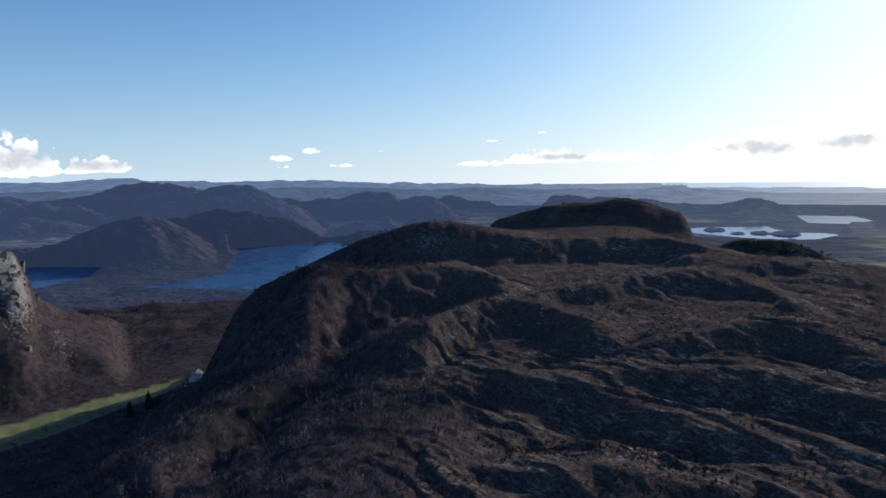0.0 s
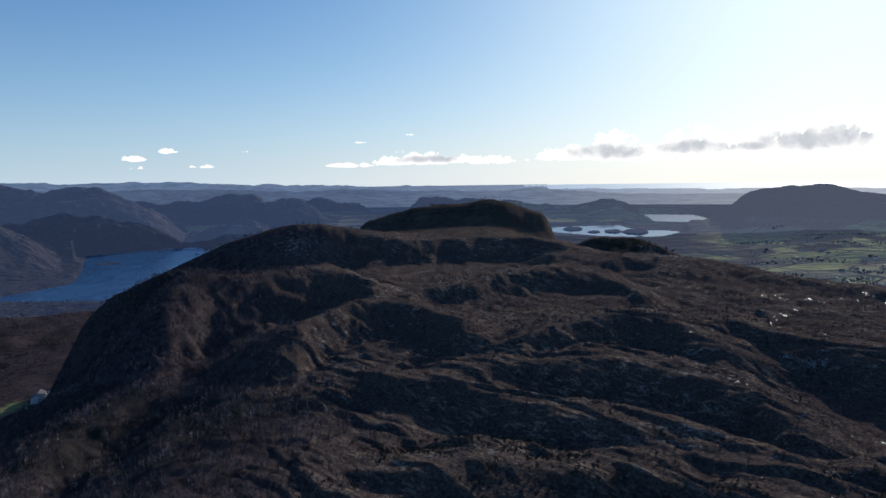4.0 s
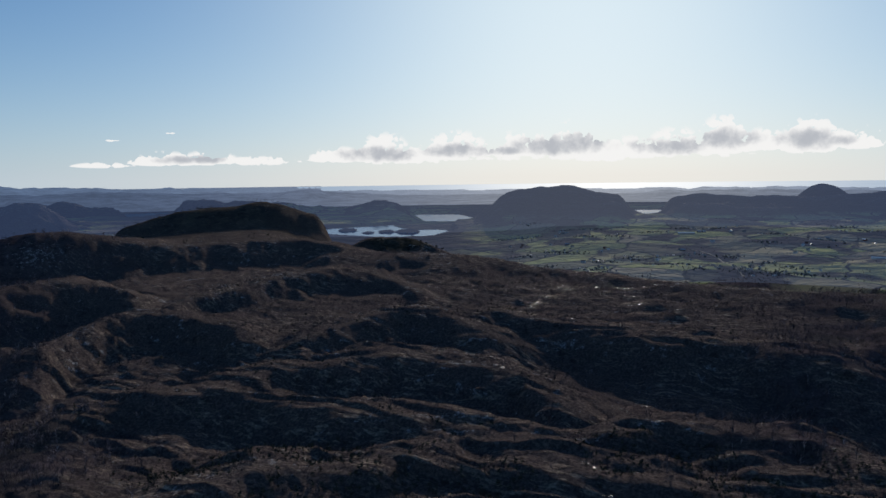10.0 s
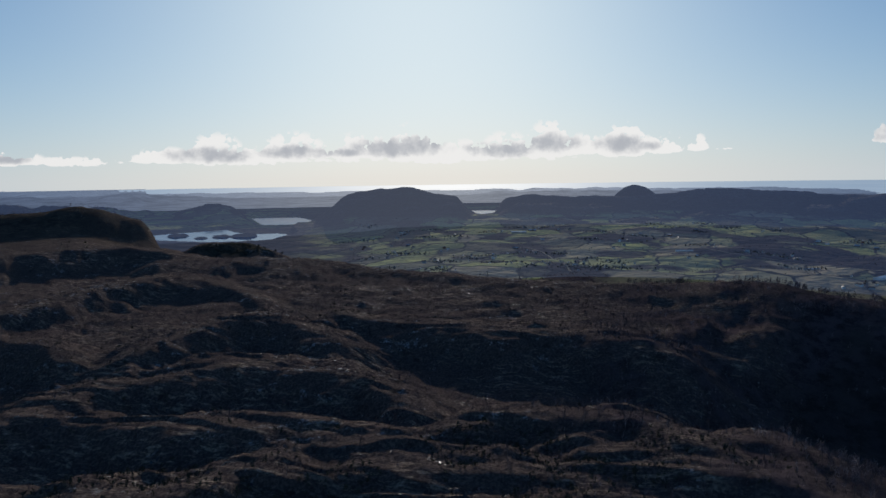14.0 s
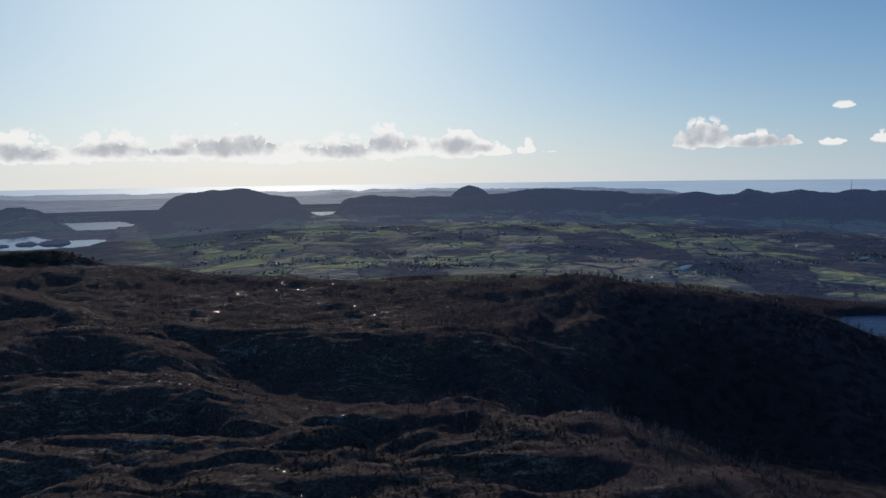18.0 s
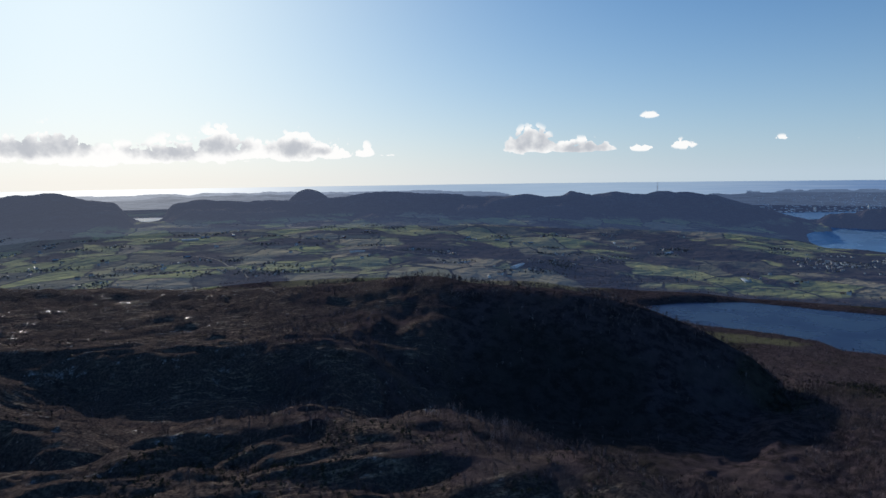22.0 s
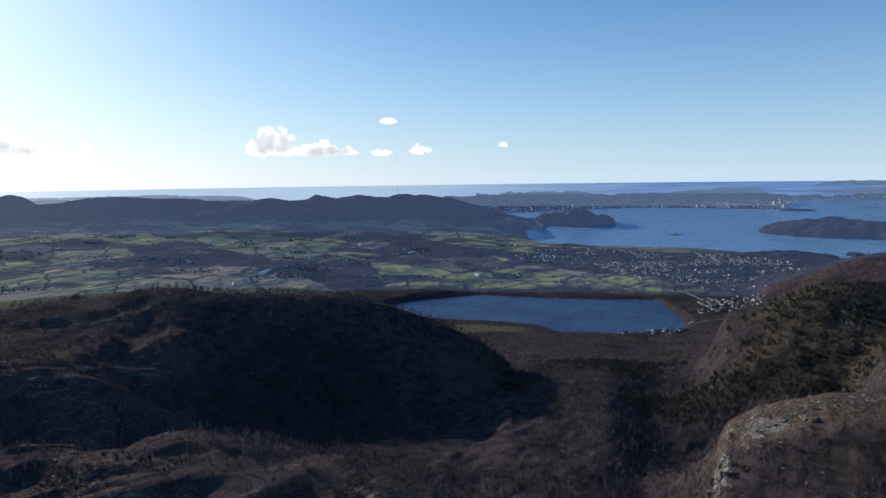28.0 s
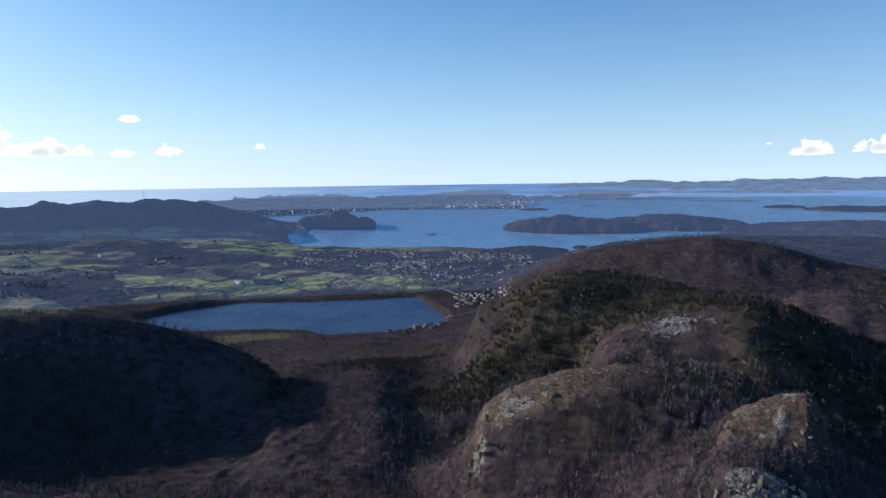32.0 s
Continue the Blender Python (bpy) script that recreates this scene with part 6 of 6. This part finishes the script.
def make_van(name, label):
    """A parked camper: body with rounded edges, cab glass and wheels."""
    bm = box(bmesh.new(), -1.1, 1.1, -3.2, 3.2, 0.5, 2.8)
    bmesh.ops.bevel(bm, geom=bm.edges[:], offset=0.25, segments=2, affect="EDGES")
    root = part(name, bm, m_wall)
    tagged(root, label, "van")
    part("windscreen", box(bmesh.new(), -0.9, 0.9, 3.16, 3.24, 1.6, 2.4), m_pane, root, "dark glass windscreen")
    for x in (-1.0, 1.0):
        for y in (-2.1, 2.1):
            bm = bmesh.new()
            bmesh.ops.create_cone(bm, cap_ends=True, segments=12, radius1=0.45, radius2=0.45, depth=0.3, matrix=Matrix.Translation((x, y, 0.45)) @ Matrix.Rotation(radians(90), 4, "Y"))
            part("wheel", bm, m_roof, root, "black tyre")
    return root


van = make_van("van", "white camper van parked on the farm yard")
for b0, d0, turn in ((-21.1, 1345, 40), (-21.6, 1330, 60), (-20.2, 1360, 10)):
    set_down(van, b0, d0, turn, 1.1, "vans on the farm yard")
for o in [*van.children_recursive, van]:
    bpy.data.objects.remove(o)


def joined_houses(b, d, seed, names, label, lo=0.2):
    """Houses too many to count: small gabled ones in one mesh."""
    r = np.random.default_rng(seed)
    p, s, z = ground_at(b, d)
    keep = z > 4
    if lo:
        keep &= (looked_up(BUILT, b, d) > lo) & (fbm(d * np.sin(np.radians(b)) / 150, d * np.cos(np.radians(b)) / 150, 2, 41) > -0.06)
    p, s = p[keep], s[keep]
    m = len(p)
    w, l, h = r.uniform(5, 7.5, m) * s, r.uniform(6, 10, m) * s, r.uniform(2.8, 4.5, m) * s
    shape = np.array([(-0.5, -0.5, -0.3), (0.5, -0.5, -0.3), (0.5, 0.5, -0.3), (-0.5, 0.5, -0.3), (-0.5, -0.5, 1), (0.5, -0.5, 1), (0.5, 0.5, 1), (-0.5, 0.5, 1), (0, -0.5, 1.5), (0, 0.5, 1.5)])
    walls = np.array([(0, 1, 5), (0, 5, 4), (1, 2, 6), (1, 6, 5), (2, 3, 7), (2, 7, 6), (3, 0, 4), (3, 4, 7), (4, 5, 8), (6, 7, 9)])
    roofs = np.array([(5, 6, 9), (5, 9, 8), (7, 4, 8), (7, 8, 9)])
    a = r.choice([0.3, 1.85, 1.0], m) + r.uniform(-0.2, 0.2, m)
    v = shape[None] * np.stack([w, l, h], -1)[:, None]
    c, q = np.cos(a)[:, None], np.sin(a)[:, None]
    v = np.stack([v[..., 0] * c - v[..., 1] * q, v[..., 0] * q + v[..., 1] * c, v[..., 2]], -1) + p[:, None]
    off = (np.arange(m) * 10)[:, None, None]
    for nm, t, mat in ((names[0], walls, m_town), (names[1], roofs, m_town_roof)):
        tagged(new(nm, mesh_from(nm, v.reshape(-1, 3) + ([0, 0, 0.15] if nm == names[1] else [0, 0, 0]), (t[None] + off).reshape(-1, 3), mat)), label, "houses", kind="stuff")


m_town = simple("town_boards", ((0.06, 0.055, 0.05), (0.86, 0.85, 0.83)), 0.6, 0.35, island=True, power=0.9)
m_town_roof = simple("town_tiles", ((0.035, 0.035, 0.04), (0.13, 0.09, 0.08)), 0.6, 0.3, island=True)
r = np.random.default_rng(31)
joined_houses(np.concatenate([r.normal(113, 5.0, 2600), r.normal(103.5, 3.0, 700)]), np.concatenate([np.clip(r.normal(3250, 420, 2600), 2500, 4100), r.normal(3550, 260, 700)]), 31, ("town_walls", "town_roofs"), "small white and dark houses crowding the shore")
# hamlets of the plain: bearing and angle under the level, with a copse beside each
HAMLETS = [(56.2, 5.67), (49.4, 7.56), (54.7, 7.67), (45.9, 6.81), (42.8, 8.05), (44.6, 5.19), (50.6, 4.58), (66.7, 4.55), (70.6, 4.66), (65.5, 6.13), (64.4, 5.08), (79.9, 7.93), (82.0, 7.19)]
r = np.random.default_rng(37)
HAMLETS += list(zip(r.uniform(36, 99, 46), r.uniform(4.2, 8.2, 46)))
hb, hd, cb, cd = [], [], [], []
for b0, el in HAMLETS:
    d0 = (EYE - 70) / math.tan(radians(el))
    for _ in range(r.integers(4, 13)):
        hb.append(b0 + r.normal(0, 42) / d0 * 57)
        hd.append(d0 + r.normal(0, 40))
    ob, od = b0 + r.normal(0, 40) / d0 * 57, d0 - r.uniform(20, 80)
    for _ in range(r.integers(18, 46)):
        cb.append(ob + r.normal(0, 34) / d0 * 57)
        cd.append(od + r.normal(0, 26))
joined_houses(np.array(hb), np.array(hd), 38, ("hamlet_walls", "hamlet_roofs"), "white farm houses in hamlets on the plain", 0)
where, sc, _ = ground_at(np.array(cb), np.array(cd))
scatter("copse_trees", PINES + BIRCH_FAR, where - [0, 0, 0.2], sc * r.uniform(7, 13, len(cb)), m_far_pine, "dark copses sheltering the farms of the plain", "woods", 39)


# far town across the fjord: blocks too many to count, and its towers
def city_blocks(n, seed):
    r = np.random.default_rng(seed)
    b = np.concatenate([r.uniform(96, 120.4, n), r.uniform(121, 129, n // 4)])
    el = np.interp(b, [p[0] for p in FAR_SHORE], [p[1] for p in FAR_SHORE]) - 1.25 * r.random(len(b)) ** 1.6 - 0.03
    d = EYE / np.tan(np.radians(np.clip(el, 1.3, 3)))
    p, s, z = ground_at(b, d)
    ok = z > 1
    p, s = p[ok], s[ok]
    m = len(p)
    w, l, h = r.uniform(8, 26, m) * s, r.uniform(12, 30, m) * s, r.uniform(3.5, 7, m) * s
    a, turn = -np.radians(b[ok]), r.uniform(0, np.pi, m)
    cube = np.array([(x, y, z) for z in (0, 1) for y in (-0.5, 0.5) for x in (-0.5, 0.5)], float)
    v = cube[None] * np.stack([w, l, h], -1)[:, None]
    c, q = np.cos(turn)[:, None], np.sin(turn)[:, None]
    squeeze = (np.exp((NEAR_TRUE - d[ok]) / (RIM - NEAR_TRUE)) / s)[:, None]
    v = np.stack([v[..., 0] * c - v[..., 1] * q, (v[..., 0] * q + v[..., 1] * c) * squeeze, v[..., 2]], -1)
    c, q = np.cos(a)[:, None], np.sin(a)[:, None]
    v = np.stack([v[..., 0] * c - v[..., 1] * q, v[..., 0] * q + v[..., 1] * c, v[..., 2]], -1) + p[:, None]
    t = np.array([(0, 1, 5), (0, 5, 4), (1, 3, 7), (1, 7, 5), (3, 2, 6), (3, 6, 7), (2, 0, 4), (2, 4, 6), (4, 5, 7), (4, 7, 6)])
    tris = (t[None] + (np.arange(m) * 8)[:, None, None]).reshape(-1, 3)
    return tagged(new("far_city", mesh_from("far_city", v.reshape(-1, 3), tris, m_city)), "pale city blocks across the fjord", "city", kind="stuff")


city_blocks(900, 21)


def make_tower(w, l, h):
    """A tall block with its storeys set off by bands and a plant room on top."""
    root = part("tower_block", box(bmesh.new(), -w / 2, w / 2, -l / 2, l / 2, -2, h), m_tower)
    tagged(root, "white high-rise block on the far shore", "tower block")
    for k in range(6):
        z = h * (k + 0.5) / 6
        part("window_band", box(bmesh.new(), -w / 2 - 0.3, w / 2 + 0.3, -l / 2 - 0.3, l / 2 + 0.3, z, z + h / 14), m_pane, root, "dark band of windows")
    part("plant_room", box(bmesh.new(), -w / 4, w / 4, -l / 4, l / 4, h, h + 5), m_concrete, root)
    return root


tower = make_tower(26, 26, 55)
for b0, el, size in ((119.15, 2.62, 0.9), (118.5, 2.42, 1.0), (118.9, 2.3, 1.1), (113.0, 2.62, 0.8), (115.2, 2.55, 0.7), (103.2, 2.7, 0.85), (104.9, 2.72, 0.8), (99.8, 2.85, 0.8), (120.0, 2.2, 0.6)):
    set_down(tower, b0, EYE / math.tan(radians(el)), 20, size, "tower blocks of the far city")
for o in [*tower.children_recursive, tower]:
    bpy.data.objects.remove(o)


def make_mast():
    """A slim lattice mast with stays."""
    bm = bmesh.new()
    for s in range(3):
        a = 2 * math.pi * s / 3
        x, y = 1.8 * math.cos(a), 1.8 * math.sin(a)
        box(bm, x - 0.5, x + 0.5, y - 0.5, y + 0.5, -2, 62)
    root = part("mast", bm, m_steel)
    tagged(root, "slim grey radio mast on the wooded ridge", "mast")
    for k in range(10):
        part("brace", box(bmesh.new(), -2.0, 2.0, -2.0, 2.0, 3 + k * 6, 3.6 + k * 6), m_steel, root)
    part("aerial", box(bmesh.new(), -0.6, 0.6, -0.6, 0.6, 62, 74), m_steel, root, "thin top aerial")
    return root


mast = make_mast()
p, s, _ = ground_at(88.5, 6100)
mast.matrix_world = Matrix.Translation(p[0]) @ Matrix.Diagonal((*([s[0]] * 3), 1))


# roads laid over the land
def make_road(points, width, label):
    """A ribbon through (bearing, distance) points, a hand above the ground."""
    fine = []
    for (b0, d0), (b1, d1) in zip(points, points[1:]):
        n = max(4, int(math.hypot((b1 - b0) / 57 * d0, d1 - d0) / 12))
        fine += [(b0 + (b1 - b0) * k / n, d0 + (d1 - d0) * k / n) for k in range(n)]
    fine.append(points[-1])
    b, d = np.array(fine).T
    p, s, _ = ground_at(b, d)
    t = np.gradient(p, axis=0)
    side = np.stack([t[:, 1], -t[:, 0], 0 * t[:, 0]], -1)
    side /= np.linalg.norm(side, axis=1)[:, None] + 1e-9
    w = (width * s / 2)[:, None]
    lift = np.array([0, 0, 0.9])
    v = np.concatenate([p - side * w + lift, p + side * w + lift, p - side * w * 1.2 - [0, 0, 2], p + side * w * 1.2 - [0, 0, 2]])
    n = len(p)
    tris = []
    for k in range(n - 1):
        tris += [(k, n + k, n + k + 1), (k, n + k + 1, k + 1), (2 * n + k, k, k + 1), (2 * n + k, k + 1, 2 * n + k + 1), (n + k, 3 * n + k, 3 * n + k + 1), (n + k, 3 * n + k + 1, n + k + 1)]
    return tagged(new("road", mesh_from("road", v, tris, m_gravel)), label, "road", kind="structure")


def at_el(b, el, z=70):
    return (b, (EYE - z) / math.tan(radians(el)))


make_road([at_el(42.5, 5.9), at_el(45, 5.95), at_el(48, 6.15), at_el(51, 6.35), at_el(52.4, 6.75), at_el(53.6, 7.5), at_el(54.5, 8.2)], 8, "pale country road crossing the fields")
make_road([at_el(60, 6.3), at_el(64, 6.4), at_el(68, 6.9), at_el(72, 7.0), at_el(76, 7.4), at_el(82, 7.2), at_el(88, 7.6)], 7, "narrow farm road between the fields")
make_road([at_el(86, 8.8, 40), at_el(92, 9.2, 30), at_el(97, 8.9, 30), at_el(103, 8.8, 30), at_el(109, 8.9, 30), at_el(112.5, 9.6, 30), at_el(114.5, 10.6, 32)], 8, "road along the far side of the lake")
make_road([at_el(112.6, 11.9, 31), at_el(113.2, 12.1, 32), at_el(114.6, 11.7, 34), at_el(116.5, 11.3, 38)], 6, "gravel path round the head of the lake")
make_road([(-19.6, 1400), (-20.6, 1385), (-22.2, 1330), (-25, 1262), (-29, 1190), (-34, 1130), (-38, 1100)], 2.6, "gravel farm track along the strip meadow")


# ---- single trees, boulders and outcrops ----
def make_tree(seed, kind):
    if kind == "birch":
        root = new("birch_tree", mesh_from("birch_tree", *trunk_piece(0.96, 0.016, 0.003, 6, 0.008, seed), m_bark))
        crown = new("crown", mesh_from("crown", *birch_crown(seed, 16, 9, 0.011, 0.22), m_twig))
        tagged(root, "bare grey birch tree with fine twigs", "tree")
    else:
        root = new("spruce_tree", mesh_from("spruce_tree", *trunk_piece(0.9, 0.02, 0.004, 6, 0.002, seed), m_bark))
        crown = new("crown", mesh_from("crown", *spruce_crown(seed, 13, 9), m_needle))
        tagged(root, "tall dark green spruce tree", "tree")
    crown.parent = root
    return root


birches = [make_tree(200 + k, "birch") for k in range(5)]
spruces = [make_tree(300 + k, "spruce") for k in range(3)]
r = np.random.default_rng(77)
b, d = sown(2600, -34, 146, 232, 400, 400)
b, d = keep_where(b, d, looked_up(wooded * thin, b, d) * 0.6 + looked_up(open_moor, b, d) * 0.12, 401)
b, d = b[:290], d[:290]
p, s, _ = ground_at(b, d)
for k in range(len(b)):
    c = copy_thing(birches[k % 5], Matrix.Translation(p[k]) @ Matrix.Rotation(r.uniform(0, 6.28), 4, "Z"))
    c.scale = [r.uniform(5.5, 9.5)] * 3
    tagged(c, group="birches of the near slopes")
b = np.concatenate([r.uniform(-25.2, -23.6, 8), r.uniform(-26.2, -25.5, 4)])
d = np.concatenate([r.uniform(1205, 1240, 8), r.uniform(1160, 1190, 4)])
p, s, _ = ground_at(b, d)
for k in range(len(b)):
    c = copy_thing(spruces[k % 3], Matrix.Translation(p[k]) @ Matrix.Rotation(r.uniform(0, 6.28), 4, "Z"))
    c.scale = [r.uniform(17, 30)] * 3
    tagged(c, group="spruces beside the meadow")
for o in birches + spruces:
    for q in [*o.children_recursive, o]:
        bpy.data.objects.remove(q)


def make_boulder(seed, tall):
    """A split, angular block of rock."""
    bm = bmesh.new()
    rr = random.Random(seed)
    bmesh.ops.create_cube(bm, size=2.0)
    for v in bm.verts:
        v.co = Vector((v.co.x * rr.uniform(0.75, 1.0), v.co.y * rr.uniform(0.6, 0.9), v.co.z * tall))
    for _ in range(7):
        n = Vector((rr.gauss(0, 1), rr.gauss(0, 1), rr.gauss(0.25, 0.7))).normalized()
        bmesh.ops.bisect_plane(bm, geom=bm.verts[:] + bm.edges[:] + bm.faces[:], plane_co=n * rr.uniform(0.55, 0.85), plane_no=n, clear_outer=True)
        bmesh.ops.holes_fill(bm, edges=[e for e in bm.edges if e.is_boundary], sides=0)
    bmesh.ops.recalc_face_normals(bm, faces=bm.faces[:])
    return tagged(part("boulder", bm, m_stone), "grey lichened block of bare rock", "rock")


blocks = [make_boulder(k, (0.7, 1.5, 1.0, 1.9)[k % 4]) for k in range(8)]
r = np.random.default_rng(91)
stones = []
for b0 in np.arange(134.4, 141.6, 0.55):
    for d0 in (238.5, 241.5, 245):
        stones.append((b0, d0, 0.3, 1.2, 0.5, 1.5, "rock face of the near knoll"))
for b0 in np.arange(114.6, 116.3, 0.26):
    for d0 in (384, 391, 398):
        stones.append((b0, d0, 0.1, 1.6, 1.4, 2.3, "crag at the end of the wooded knoll"))
for cb, cd, wb, wd, n, lo, hi, lab in ((139.6, 285, 1.9, 12, 60, 0.25, 0.85, "stones on the near knoll"), (118.6, 412, 2.2, 9, 30, 0.5, 1.5, "stones on the wooded knoll"), (124, 426, 4.2, 6, 44, 0.4, 1.1, "stones on the wooded knoll"), (131.6, 664, 1.5, 9, 40, 1.0, 2.8, "outcrops on the ridge"), (33, 400, 16, 100, 18, 0.3, 0.9, "stones on the heath"), (12, 400, 12, 100, 10, 0.3, 0.9, "stones on the heath"), (-33.0, 1540, 0.9, 60, 30, 3.0, 8.0, "crag above the valley")):
    stones += [(cb, cd, wb, wd, lo, hi, lab)] * n
sb = np.array([r.normal(q[0], q[2]) for q in stones])
sd = np.array([r.normal(q[1], q[3]) for q in stones])
p, s, _ = ground_at(sb, sd)
for k, (_, _, _, _, lo, hi, lab) in enumerate(stones):
    size = r.uniform(lo, hi)
    c = copy_thing(blocks[r.integers(0, 8)], Matrix.Translation(p[k] - [0, 0, (0.6 if "face" in lab else 0.35) * size]) @ Matrix.Rotation(r.uniform(0, 6.28), 4, "Z"))
    c.scale = [size * r.uniform(0.8, 1.3), size * r.uniform(0.8, 1.2), size * r.uniform(0.9, 1.6)] if "face" in lab or "crag" in lab else [size * r.uniform(1.2, 2.6), size * r.uniform(0.8, 1.4), size * r.uniform(0.5, 0.9)]
    tagged(c, group=lab)
for o in blocks:
    bpy.data.objects.remove(o)
